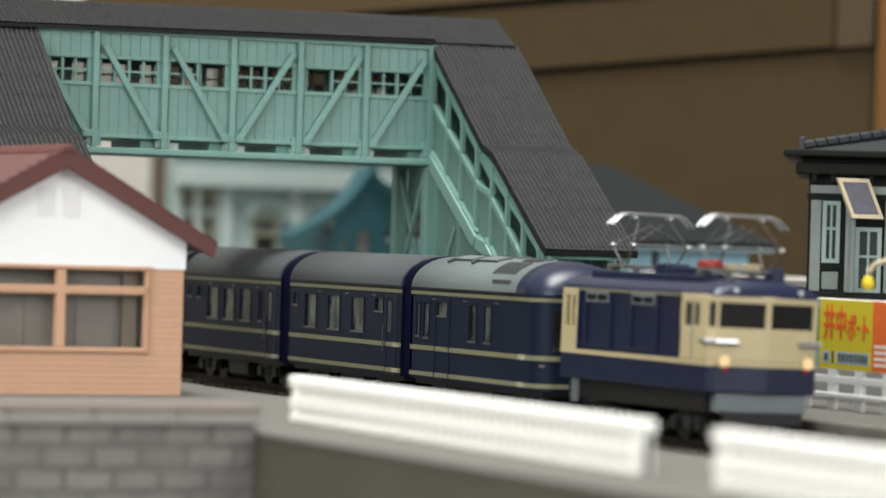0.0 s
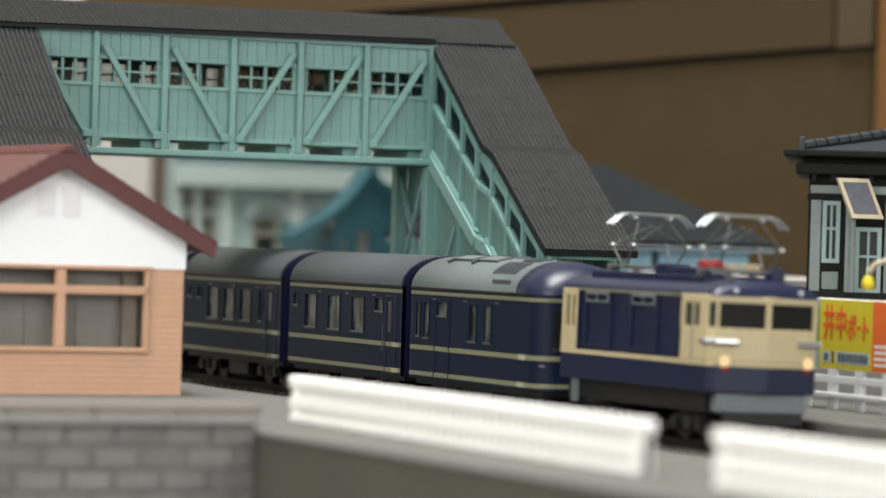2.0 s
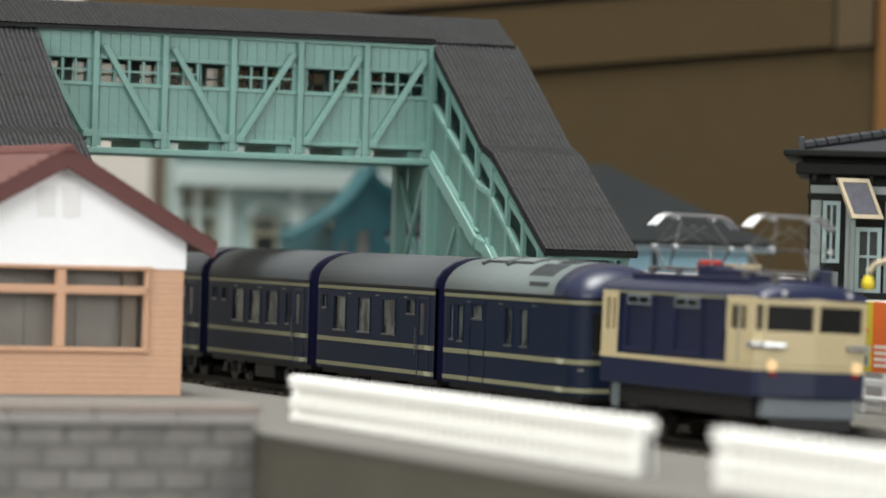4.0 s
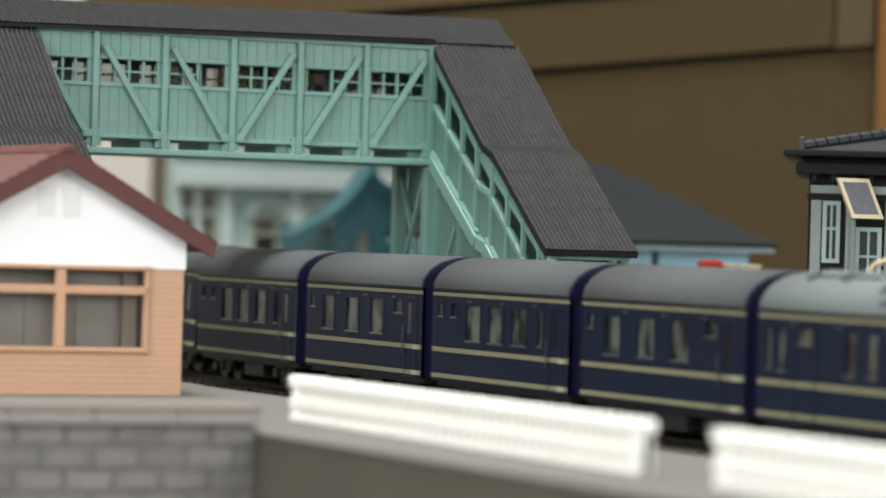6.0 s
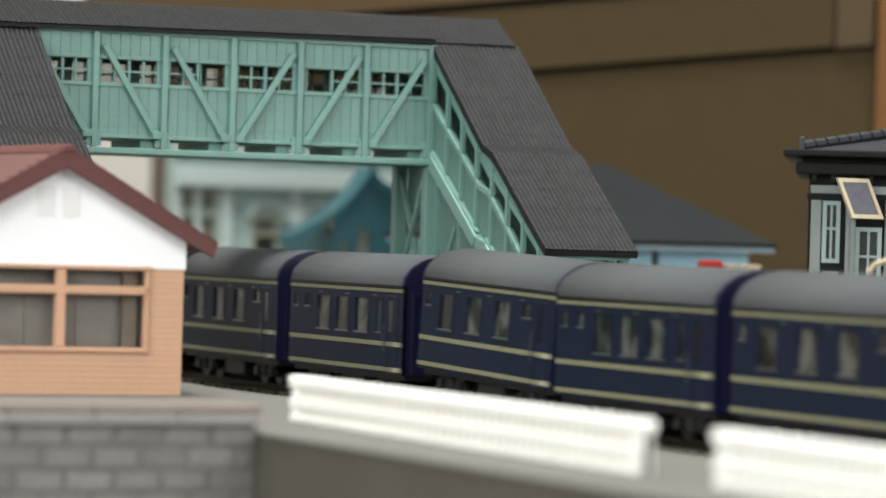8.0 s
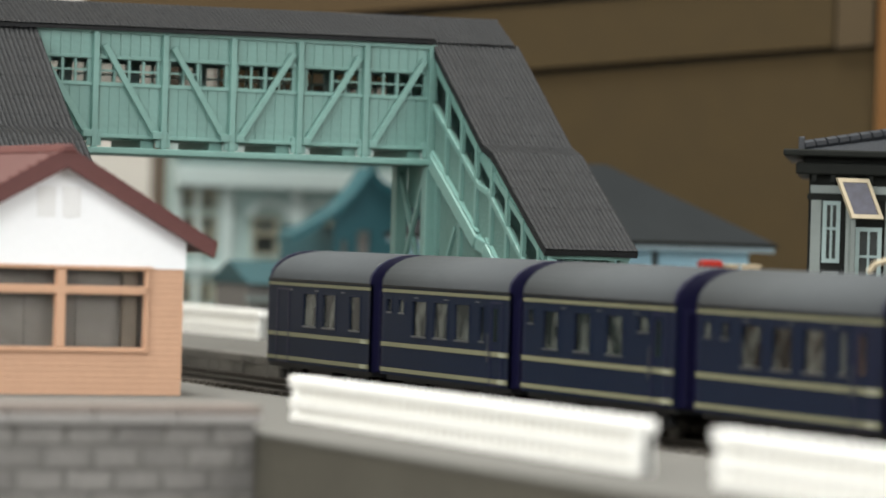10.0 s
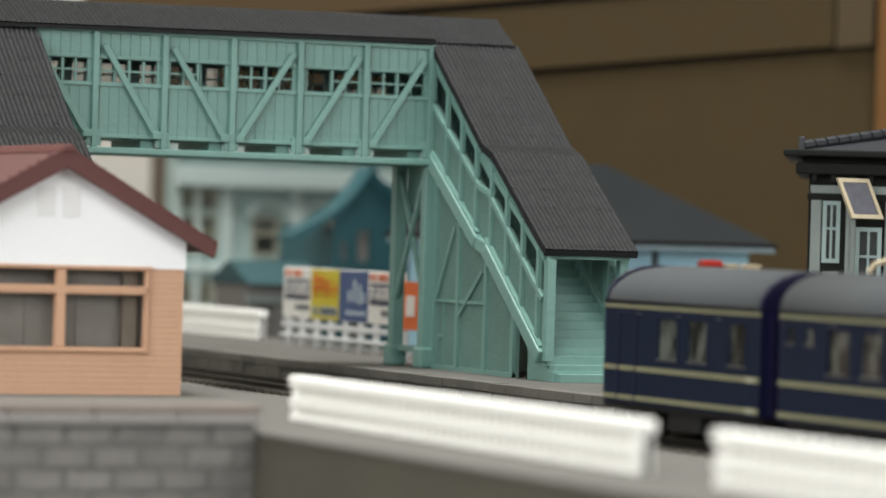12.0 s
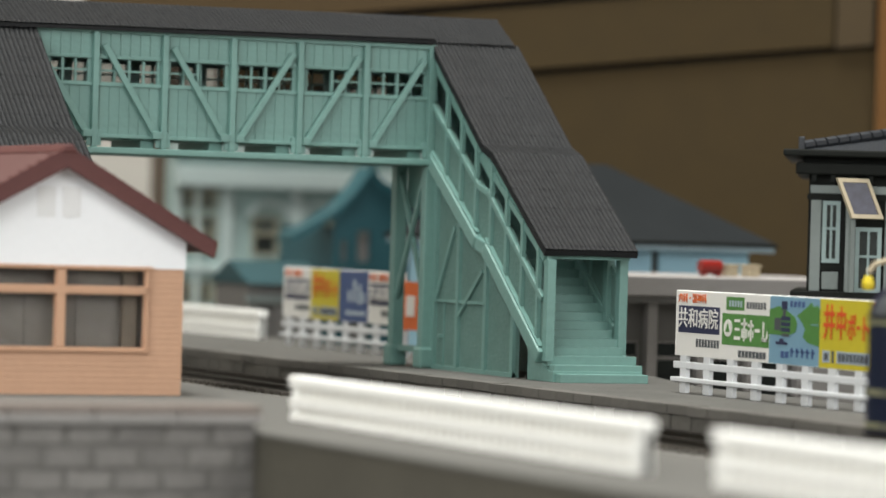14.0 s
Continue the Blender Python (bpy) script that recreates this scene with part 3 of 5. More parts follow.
def stair(br, x0, x1):
    """A covered two-flight stair that comes down from the corridor, between x0 and x1."""
    s1, s2 = (671.0, 47.2), (645.2, 29.1)      # upper flight, foot edge
    s3, s4 = (641.0, 28.0), (613.6, 6.6)       # lower flight
    r1, r2, r3, r4 = (669.6, 68.9), (643.3, 48.0), (638.7, 46.4), (613.8, 28.1)
    # roof with a step where the flights meet, slightly ridged
    xm = (x0 + x1) / 2
    for a, b in ((r1, r2), (r2, r3), (r3, r4)):
        bm = bmesh.new()
        lift = 0.25
        rows = []
        for (y, z) in (a, b):
            rows.append([(x0 - 1.0, y, z), (xm, y, z + lift), (x1, y, z)])
        top = [[bm.verts.new(p) for p in r] for r in rows]
        low = [[bm.verts.new((p[0], p[1] + 0.5, p[2] - 1.0)) for p in r] for r in rows]
        for i in (0, 1):
            bm.faces.new((top[0][i], top[0][i + 1], top[1][i + 1], top[1][i]))
            bm.faces.new((low[0][i], low[1][i], low[1][i + 1], low[0][i + 1]))
            for r in (0, 1):
                bm.faces.new((top[r][i], top[r][i + 1], low[r][i + 1], low[r][i]))
        for e in (0, 2):
            bm.faces.new((top[0][e], top[1][e], low[1][e], low[0][e]))
        slab = part("stair_roof", bm, SLATE, br, "dark grey tiled stair roof")
        tiles = part("roof_tiles", tile_sheet((x0 - 1.0, a[0], a[1] + 0.28), (x1, a[0], a[1] + 0.28), (x0 - 1.0, b[0] - 0.1, b[1] + 0.2), 1.0, 1.2, 5), SLATE, slab)
        tagged(tiles, kind="stuff")
    k = (s1[1] - s2[1]) / (s1[0] - s2[0])

    def string_z(y):
        if y > s2[0]:
            return s2[1] + (y - s2[0]) * k
        if y > s3[0]:
            return s3[1] + (y - s3[0]) * (s2[1] - s3[1]) / (s2[0] - s3[0])
        return s4[1] + (y - s4[0]) * (s3[1] - s4[1]) / (s3[0] - s4[0])

    def roof_z(y):
        if y > 640.5:
            return r2[1] + (y - r2[0]) * (r1[1] - r2[1]) / (r1[0] - r2[0])
        return r4[1] + (y - r4[0]) * (r3[1] - r4[1]) / (r3[0] - r4[0])

    for xa, xb, out in ((x0, x0 + 0.8, -1), (x1 - 0.8, x1, 1)):
        # boarding between string and hand rail
        ys = [s4[0] if out < 0 else 621.5, s3[0], s2[0], s1[0]]
        low = [(y, string_z(y) - 0.2) for y in ys]
        high = [(y, string_z(y) + (11.2 if y > 620 else 11.0)) for y in ys]
        # Side boarding takes the mint that has recess shade mixed in.
        part("stair_side", prism(low + high[::-1], "x", xa, xb), MINT_PANEL_SHADED, br, "mint stair side panel, greyed as if in shade")
        face = xa - 0.45 if out < 0 else xb - 0.6
        end = (615.4, string_z(615.4)) if out < 0 else (621.5, string_z(621.5))
        for a, b in ((s1, s2), (s3, end)):
            part("stringer", bar((face, a[0], a[1]), (face, b[0], b[1]), 2.0, 2.8), MINT, br, "mint sloping stringer", bevel=0.3)
            part("stringer_cap", bar((face - 0.2, a[0], a[1] + 2.0), (face - 0.2, b[0], b[1] + 2.0), 0.9, 0.5), MINT, br)
            part("hand_rail", bar((face, a[0], a[1] + 11.0), (face, b[0], b[1] + 11.0), 0.9, 1.1), MINT, br, bevel=0.12)
            part("eave_beam", bar((face + 0.3, a[0], roof_z(a[0]) - 2.6), (face + 0.3, b[0], roof_z(b[0]) - 2.6), 0.8, 1.2), MINT, br)
        part("stringer", bar((face, s2[0] + 0.2, s2[1]), (face, s3[0] - 0.2, s3[1]), 1.5, 2.6), MINT, br, bevel=0.2)
        part("hand_rail", bar((face, s2[0], s2[1] + 11), (face, s3[0], s3[1] + 11), 0.9, 1.1), MINT, br)
        y_in = 614.8 if out < 0 else 623.0
        tops = [(y, roof_z(y) - 1.7) for y in (y_in, 639.5, 641.0, 671.0)]
        lows = [(y, roof_z(y) - (5.0 if y > 630 else 4.2)) for y in (y_in, 639.5, 641.0, 671.0)]
        part("eave_panel", prism(lows + tops[::-1], "x", xa - 0.1, xb + 0.1), MINT, br, "mint panel under the stair roof")
        n = 8
        for i in range(n):
            y = 617.5 + i * (668.5 - 617.5) / (n - 1)
            if out > 0 and y < 627:
                continue
            part("stair_post", box(face - 0.4, face + 0.4, y - 0.45, y + 0.45, string_z(y), roof_z(y) - 2.1), MINT, br)
        # closed wall under the upper flight
        wy = [630.0, 640.5, 644.5, 669.0]
        base = [(wy[0], P), (669.0, P)]
        topl = [(y, string_z(y) - 0.5) for y in wy]
        wall = part("lower_wall", prism(base + topl[::-1], "x", xa + 1.1 if out < 0 else xa - 0.5, xb + 1.1 if out < 0 else xb - 0.5), MINT_PANEL_SHADED, br, "mint closed wall under the stair, greyed as if in shade")
        if out < 0:
            fx = xa + 0.85
            for y in (630.6, 643.4, 656.5, 667.8):
                part("stud", box(fx - 0.5, fx + 0.3, y - 0.6, y + 0.6, P, string_z(y) - 0.8), MINT, wall)
            part("sole_plate", box(fx - 0.4, fx + 0.3, 630, 668, P, P + 0.9), MINT, wall)
            part("cross_rail", box(fx - 0.25, fx + 0.3, 643, 668, 17.0, 17.6), MINT, wall)
            part("brace", bar((fx - 0.1, 656.2, 14.5), (fx - 0.1, 645.4, 23.6), 0.5, 0.9), MINT, wall)
            part("brace", bar((fx - 0.1, 668.0, 16.5), (fx - 0.1, 659.0, 32.0), 0.5, 0.9), MINT, wall)
            part("door_knob", rod((fx - 0.9, 664.0, 10.2), (fx + 0.3, 664.0, 10.2), 0.45, 10), MINT, wall)
            part("door_edge", box(fx - 0.1, fx + 0.3, 663.3, 663.55, P + 0.9, 17.0), MINT, wall)
        # end posts beside the entry
        ex = xa + 0.4 if out < 0 else xb - 0.9
        for y in ((614.4,) if out < 0 else (618.6, 624.0)):
            part("entry_post", box(ex - 0.9, ex + 0.9, y - 0.9, y + 0.9, 7.3, roof_z(y - 0.9) - 1.45), MINT, br, bevel=0.12)
    part("stair_soffit", prism([(615.5, 27.2), (639.5, 45.0), (672, 67.0), (672, 66.4), (639.5, 44.3), (615.5, 26.6)], "x", x0 + 0.9, x1 - 0.9), MINT_INSIDE_SHADE, br)
    # base block and steps
    part("base_block", prism([(611.4, P), (622.5, P), (622.5, 12.2), (613.6, 5.6), (611.4, 5.6)], "x", x0 + 0.1, x1 - 0.1), MINT, br, bevel=0.1)
    riser, y, z = 1.62, 609.4, P
    for i in range(26):
        wide = 0.0 if i < 3 else 2.0
        sx0, sx1 = x0 + 0.2 + (0.25 * (2 - i) if i < 3 else wide), x1 + 0.3 - wide
        if i < 3:
            sx1 = x1 + 0.6 - i * 0.2
        part("step", box(sx0, sx1, y, y + (3.6 if i != 13 else 6.5), z - 0.3 if i else P, z + riser), MINT, br, bevel=0.1)
        y += 2.16 if i != 13 else 5.4
        z += riser


footbridge()


# ---- billboards on white lattice fences ----
def lettering(text, size, material, parent, at, turn, name="lettering", label="", weight=0.014):
    """Flat raised letters; at: the middle of the line, in millimetres; turn: the way the letters face."""
    cu = bpy.data.curves.new(name, "FONT")
    cu.body, cu.size, cu.extrude = text, size * MM, 0.04 * MM
    cu.offset = weight * size * MM
    cu.align_x, cu.align_y = "CENTER", "CENTER"
    tmp = new(name + "_outline", cu)
    me = bpy.data.meshes.new_from_object(tmp.evaluated_get(bpy.context.evaluated_depsgraph_get()))
    bpy.data.objects.remove(tmp)
    me.materials.clear()
    me.materials.append(material)
    ob = new(name, me)
    base = parent
    while base.parent:
        base = base.parent
    ob.parent = parent
    ob.matrix_basis = Matrix.Translation((Vector(at) - ORIGIN[base]) * MM) @ turn
    if label:
        ob["label"] = label
    return ob


FACING_WEST = Matrix(((0, 0, -1, 0), (-1, 0, 0, 0), (0, 1, 0, 0), (0, 0, 0, 1)))


def billboard(x, ya, order, label):
    """Posters on a lattice, from y = ya towards smaller y; the faces look towards -x."""
    w, n = 16.97, len(order)
    b = thing("billboard", (x, ya - n * w / 2, P), label, "billboard", "billboards on the far platform")
    yz = ya - n * w
    for k in range(int((n * w - 2.9) / 8.7) + 1):
        y = ya - 2.9 - k * 8.7
        part("picket", box(x - 0.55, x + 0.35, y - 1.15, y + 1.15, P, 11.5), WHITE_LATTICE, b, bevel=0.1)
    for z, d, h in ((5.9, 1.15, 0.8), (8.5, 0.6, 1.25)):
        part("lattice_rail", box(x - d, x + 0.5, yz - 1, ya + 0.8, z - h / 2, z + h / 2), WHITE_LATTICE, b, bevel=0.15)
    part("backing", box(x - 0.5, x + 0.9, yz - 0.4, ya + 0.4, 10.15, 21.85), WHITE, b, "white board edge", bevel=0.1)
    f = x - 0.5

    def patch(y0, y1, z0, z1, m, pa, lift, name="print"):
        return part(name, box(f - 0.06 - lift * 0.045, f + 0.05, y1, y0, z0 - 0.25, z1 - 0.25), m, pa)

    for i, kind in enumerate(order):
        a = ya - i * w
        e = a - w
        if kind == "clinic":
            p = patch(a, e, 10.5, 22.0, POSTER_WHITE, b, 0, "poster")
            p["label"] = "white clinic poster with a dark nameplate"
            lettering("内科・精神科", 1.75, POSTER_ORANGE, p, (f - 0.16, a - 6.0, 20.4), FACING_WEST)
            patch(a - 0.9, e + 0.8, 14.6, 19.4, POSTER_NAVY, p, 1)
            lettering("共和病院", 3.75, POSTER_WHITE, p, (f - 0.26, a - 8.5, 16.75), FACING_WEST, weight=0.006)
            for k in range(8):
                patch(a - 7.6 - k * 1.1, a - 8.4 - k * 1.1, 12.2, 13.6, POSTER_GREY, p, 1)
        elif kind == "home":
            p = patch(a, e, 10.5, 22.0, POSTER_WHITE, b, 0, "poster")
            p["label"] = "white poster with a broad green panel"
            patch(a - 1.5, a - 8.0, 19.1, 21.4, POSTER_GREEN, p, 1)
            for k in range(5):
                patch(a - 2.6 - k * 1.0, a - 3.2 - k * 1.0, 19.7, 20.8, POSTER_PALE, p, 2)
            for k in range(7):
                patch(a - 8.8 - k * 1.0, a - 9.5 - k * 1.0, 19.5, 20.7, POSTER_GREY, p, 1)
            patch(a - 0.2, e + 0.1, 13.0, 18.5, POSTER_GREEN, p, 1)
            bm = bmesh.new()
            rod((f - 0.2, a - 2.4, 15.7), (f - 0.05, a - 2.4, 15.7), 1.5, 20, bm)
            part("emblem", bm, POSTER_WHITE, p, "plain white disc")
            part("emblem", prism([(a - 3.2, 15.0), (a - 1.6, 15.0), (a - 2.4, 16.6)], "x", f - 0.26, f - 0.15), POSTER_GREEN, p)
            # five blocks of plain white bars
            for k, bars in enumerate((((0, 2.1, 17.1, 17.6), (0.2, 1.9, 15.6, 16.1), (0, 2.2, 14.0, 14.6)),
                                      ((0, 2.2, 16.6, 17.1), (0.9, 1.4, 13.9, 17.8), (0.2, 0.7, 14.4, 16.0), (1.6, 2.1, 14.4, 16.0)),
                                      ((0, 2.0, 16.4, 16.9), (0.8, 1.3, 13.9, 17.6), (0.1, 0.5, 14.6, 15.8), (1.6, 2.0, 14.6, 15.8)),
                                      ((0, 1.8, 15.5, 16.1),),
                                      ((0, 2.1, 14.0, 14.6), (0.3, 0.8, 14.0, 17.4), (1.6, 2.1, 14.0, 15.8)))):
                y = a - 4.6 - k * 2.45
                for u, v, z0, z1 in bars:
                    patch(y - u, y - v, z0, z1, POSTER_WHITE, p, 2)
            for k in range(8):
                patch(a - 6.2 - k * 1.25, a - 7.2 - k * 1.25, 11.0, 12.2, POSTER_GREY, p, 1)
        elif kind == "view":
            p = patch(a, e, 10.5, 22.0, POSTER_SKY, b, 0, "poster")
            p["label"] = "blue landscape poster with green hills"
            part("hill", prism([(a, 15.2), (a - 6.4, 15.1), (a - 9.0, 15.8), (a - 9.5, 17.3), (a - 8.6, 18.4), (a - 5.8, 19.4), (a - 3.2, 20.1), (a, 19.4)], "x", f - 0.12, f), POSTER_GREEN, p)
            part("hill", prism([(e, 13.6), (a - 13.2, 14.2), (a - 11.4, 15.1), (a - 12.2, 16.4), (a - 11.2, 17.4), (a - 9.4, 18.6), (a - 12.2, 19.9), (a - 14.2, 21.0),
                                (a - 15.0, 20.2), (a - 16.2, 20.6), (e, 19.8)], "x", f - 0.12, f), POSTER_GREEN, p)
            patch(a - 4.2, a - 6.0, 19.7, 21.2, POSTER_NAVY, p, 2)
            patch(a - 4.6, a - 5.6, 18.6, 19.6, POSTER_GREY, p, 2)
            patch(a - 1.8, a - 4.0, 16.2, 18.3, POSTER_GREY, p, 2)
            for k in range(3):
                patch(a - 4.1, a - 7.2, 16.0 + k * 0.95, 16.7 + k * 0.95, POSTER_NAVY, p, 2)
            patch(a - 4.4, a - 6.8, 15.2, 15.7, POSTER_GREY, p, 2)
            patch(a - 2.4, a - 6.2, 13.8, 14.3, POSTER_NAVY, p, 2)
            patch(a - 3.6, a - 5.0, 14.3, 14.8, POSTER_NAVY, p, 2)
            patch(a - 14.2, a - 16.6, 17.4, 17.6, POSTER_SKY, p, 2)
            for k in range(4):
                patch(a - 7.0 - k * 1.35, a - 7.8 - k * 1.35, 20.3, 21.3, POSTER_BLUE, p, 2)
            for k in range(5):
                patch(a - 7.6 - k * 1.75, a - 8.1 - k * 1.75, 11.8, 13.4, POSTER_BLUE, p, 2)
                patch(a - 7.4 - k * 1.75, a - 8.6 - k * 1.75, 12.6, 12.95, POSTER_BLUE, p, 2)
            for k in range(2):
                patch(a - 4.2 - k * 1.5, a - 5.3 - k * 1.5, 11.6, 12.7, POSTER_BLUE, p, 2)
        elif kind == "boat":
            p = patch(a, e, 10.5, 22.0, POSTER_YELLOW, b, 0, "poster")
            p["label"] = "yellow poster with large red characters"
            for k, (ch, u, z, wide, tall) in enumerate((("井", 3.3, 17.5, 0.92, 1.4), ("中", 7.2, 17.4, 0.82, 1.35), ("ボ", 10.5, 16.9, 0.68, 1.1),
                                                        ("ー", 12.7, 16.9, 0.34, 1.0), ("ト", 14.8, 16.8, 0.72, 1.1))):
                lettering(ch, 4.3, POSTER_RED, p, (f - 0.2, a - u, z), FACING_WEST @ Matrix.Diagonal((wide, tall, 1, 1)), weight=0.02)
            patch(a - 1.2, a - 3.6, 11.4, 13.4, POSTER_PALE, p, 1)
            patch(a - 1.8, a - 3.1, 11.8, 13.0, POSTER_GREY, p, 2)
            patch(a - 4.2, a - 4.9, 11.4, 13.4, POSTER_GREY, p, 1)
            patch(a - 5.8, e + 0.9, 11.4, 13.4, POSTER_PALE, p, 1)
            for k in range(8):
                patch(a - 6.4 - k * 1.2, a - 7.3 - k * 1.2, 11.7, 13.1, POSTER_GREY, p, 2)
        elif kind == "orange":
            p = patch(a, e, 10.5, 22.0, POSTER_ORANGE, b, 0, "poster")
            p["label"] = "orange poster with white lines at its foot"
            for k in range(4):
                patch(a - 0.8, e + 0.8, 11.4 + k * 1.0, 11.9 + k * 1.0, POSTER_WHITE, p, 1)
        else:
            p = patch(a, e, 10.5, 22.0, POSTER_BLUE, b, 0, "poster")
            p["label"] = "blue poster with pale print"
            for k, (u, v, z0, z1) in enumerate(((8, 10, 15, 20), (11, 13, 14.5, 19), (5, 7, 15, 17.5), (13.5, 15, 14.8, 17.2), (4, 15.5, 12, 13))):
                patch(a - u, a - v, z0, z1, POSTER_PALE, p, 1)


billboard(36.0, 577.7, ("clinic", "home", "view", "boat", "orange"), "white lattice billboard with five bright posters")
billboard(48.0, 798.2, ("clinic", "boat", "blue", "clinic"), "white lattice billboard with clinic, yellow and blue posters")


# an orange poster board behind the pier
ob = thing("small_billboard", (48.6, 723.7, P), "orange poster board on white legs", "billboard")
part("poster", box(48.0, 49.2, 717.5, 730.0, 9.5, 20.0), POSTER_ORANGE, ob, "orange poster with a white mark")
part("print", box(47.8, 48.05, 722.5, 727, 12.5, 17.0), POSTER_WHITE, ob)
for y in (719, 728.5):
    part("leg", box(48.2, 49.0, y - 0.7, y + 0.7, P, 9.5), WHITE_LATTICE, ob)


# ---- station building with dark tiles ----
def station_house():
    x0, x1, y0, y1 = 80.0, 132.0, 609.0, 662.0
    s = thing("station_house", (80, 609, G), "dark-timbered pale mint station house with tiled hip roof", "house")
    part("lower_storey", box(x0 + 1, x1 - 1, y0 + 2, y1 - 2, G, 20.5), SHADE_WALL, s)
    part("ledge", box(x0 - 3, x1 + 2, y0 - 3, y1 + 2, 20.4, 21.8), BLACK_TIMBER, s, bevel=0.2)
    wins = [(83.3, 85.6, 27.8, 38.7), (89.7, 93.6, 22.3, 33.8), (97.5, 100.0, 27.8, 38.7), (104, 108, 22.3, 33.8)]
    wall = part("front_wall", pierced("y", y0, y0 + 1.2, x0, x1, 21.8, 46, wins), BLACK_TIMBER, s, "dark timber wall")
    part("side_wall", box(x0, x0 + 1.2, y0 + 1.2, y1, 21.8, 46), PALE_PLASTER, s)
    part("side_wall", box(x1 - 1.2, x1, y0 + 1.2, y1, 21.8, 46), PALE_PLASTER, s)
    part("rear_wall", box(x0 + 1.2, x1 - 1.2, y1 - 1.2, y1, 21.8, 46), PALE_PLASTER, s)
    for a, b in ((80.5, 82.5), (87.2, 88.5), (94.7, 96.6), (101.5, 103.2), (109.5, 112.0)):
        part("corner_board", box(a, b, y0 - 0.6, y0 + 0.1, 21.8, 39.4), PALE_PLASTER, wall, bevel=0.12)
    part("plaster_band", box(x0 + 0.3, x1, y0 - 0.45, y0 + 0.1, 40.6, 42.2), PALE_PLASTER, wall, bevel=0.1)
    part("timber_rail", box(x0 - 0.3, x1 + 0.5, y0 - 0.8, y0 + 0.1, 39.4, 40.5), BLACK_TIMBER, wall)
    part("timber_rail", box(82.6, 86.6, y0 - 0.5, y0 + 0.1, 25.9, 27.0), BLACK_TIMBER, wall)
    for a in (82.9, 97.0):
        part("apron", box(a, a + 3.1, y0 - 0.35, y0 + 0.1, 22.2, 25.6), PALE_PLASTER, wall, bevel=0.1)
    for k in range(14):
        part("bracket", box(x0 + 0.6 + k * 3.6, x0 + 1.4 + k * 3.6, y0 - 2.2, y0 + 0.1, 42.8, 44.6), BLACK_TIMBER, wall)
    for i, (a, b, c, d) in enumerate(wins):
        w = part("window", pierced("y", y0 - 0.75, y0 + 0.6, a - 0.55, b + 0.55, c - 0.5, d + 0.5, [(a + 0.25, b - 0.25, c + 0.3, d - 0.3)]), PALE_FRAME, s, "pale mint window frame")
        part("pane", box(a, b, y0 + 0.7, y0 + 0.9, c, d), WINDOW_DARK, w)
        m = (a + b) / 2
        part("mullion", box(m - 0.22, m + 0.22, y0 - 0.4, y0 + 0.5, c, d), PALE_FRAME, w)
        part("mullion", box(a, b, y0 - 0.4, y0 + 0.5, (c + d) / 2 + 0.4, (c + d) / 2 + 0.9), PALE_FRAME, w)
    # eaves in two steps, then the hip
    part("eave", box(x0 - 2.6, x1 + 2.6, y0 - 2.6, y1 + 2.6, 44.2, 46.4), BLACK_TIMBER, s, bevel=0.3)
    part("eave", box(x0 - 5, x1 + 5, y0 - 5, y1 + 5, 47.6, 48.9), BLACK_TIMBER, s, "dark eave board", bevel=0.3)
    part("eave_core", box(x0 - 1.0, x1 + 1.0, y0 - 1.0, y1 + 1.0, 46.4, 47.8), BLACK_TIMBER, s)
    bm = bmesh.new()
    e = [bm.verts.new(p) for p in ((x0 - 1.5, y0 - 1.5, 49), (x1 + 1.5, y0 - 1.5, 49), (x1 + 1.5, y1 + 1.5, 49), (x0 - 1.5, y1 + 1.5, 49))]
    r = [bm.verts.new(p) for p in ((x0 + 24, 634, 54.2), (x1 - 24, 637, 54.2))]
    for f in ((e[0], e[1], r[1], r[0]), (e[1], e[2], r[1]), (e[2], e[3], r[0], r[1]), (e[3], e[0], r[0]), (e[3], e[2], e[1], e[0])):
        bm.faces.new(f)
    part("hip_roof", bm, DARK_TILE, s, "blue-grey tiled hip roof")
    for k in range(12):
        f0, f1 = k / 12, (k + 0.86) / 12
        p, q = Vector((x0 - 1.5, y0 - 1.5, 49.6)), Vector((x0 + 24, 634, 54.8))
        part("ridge_tile", rod(p.lerp(q, f0), p.lerp(q, f1), 1.05, 8), RIDGE_TILE, s)
    s.rotation_euler.z = radians(-31.0)
    part("finial", box(x0 - 2.2, x0 - 1.0, y0 - 2.2, y0 - 1.0, 48.8, 51.4), RIDGE_TILE, s, bevel=0.2)


station_house()


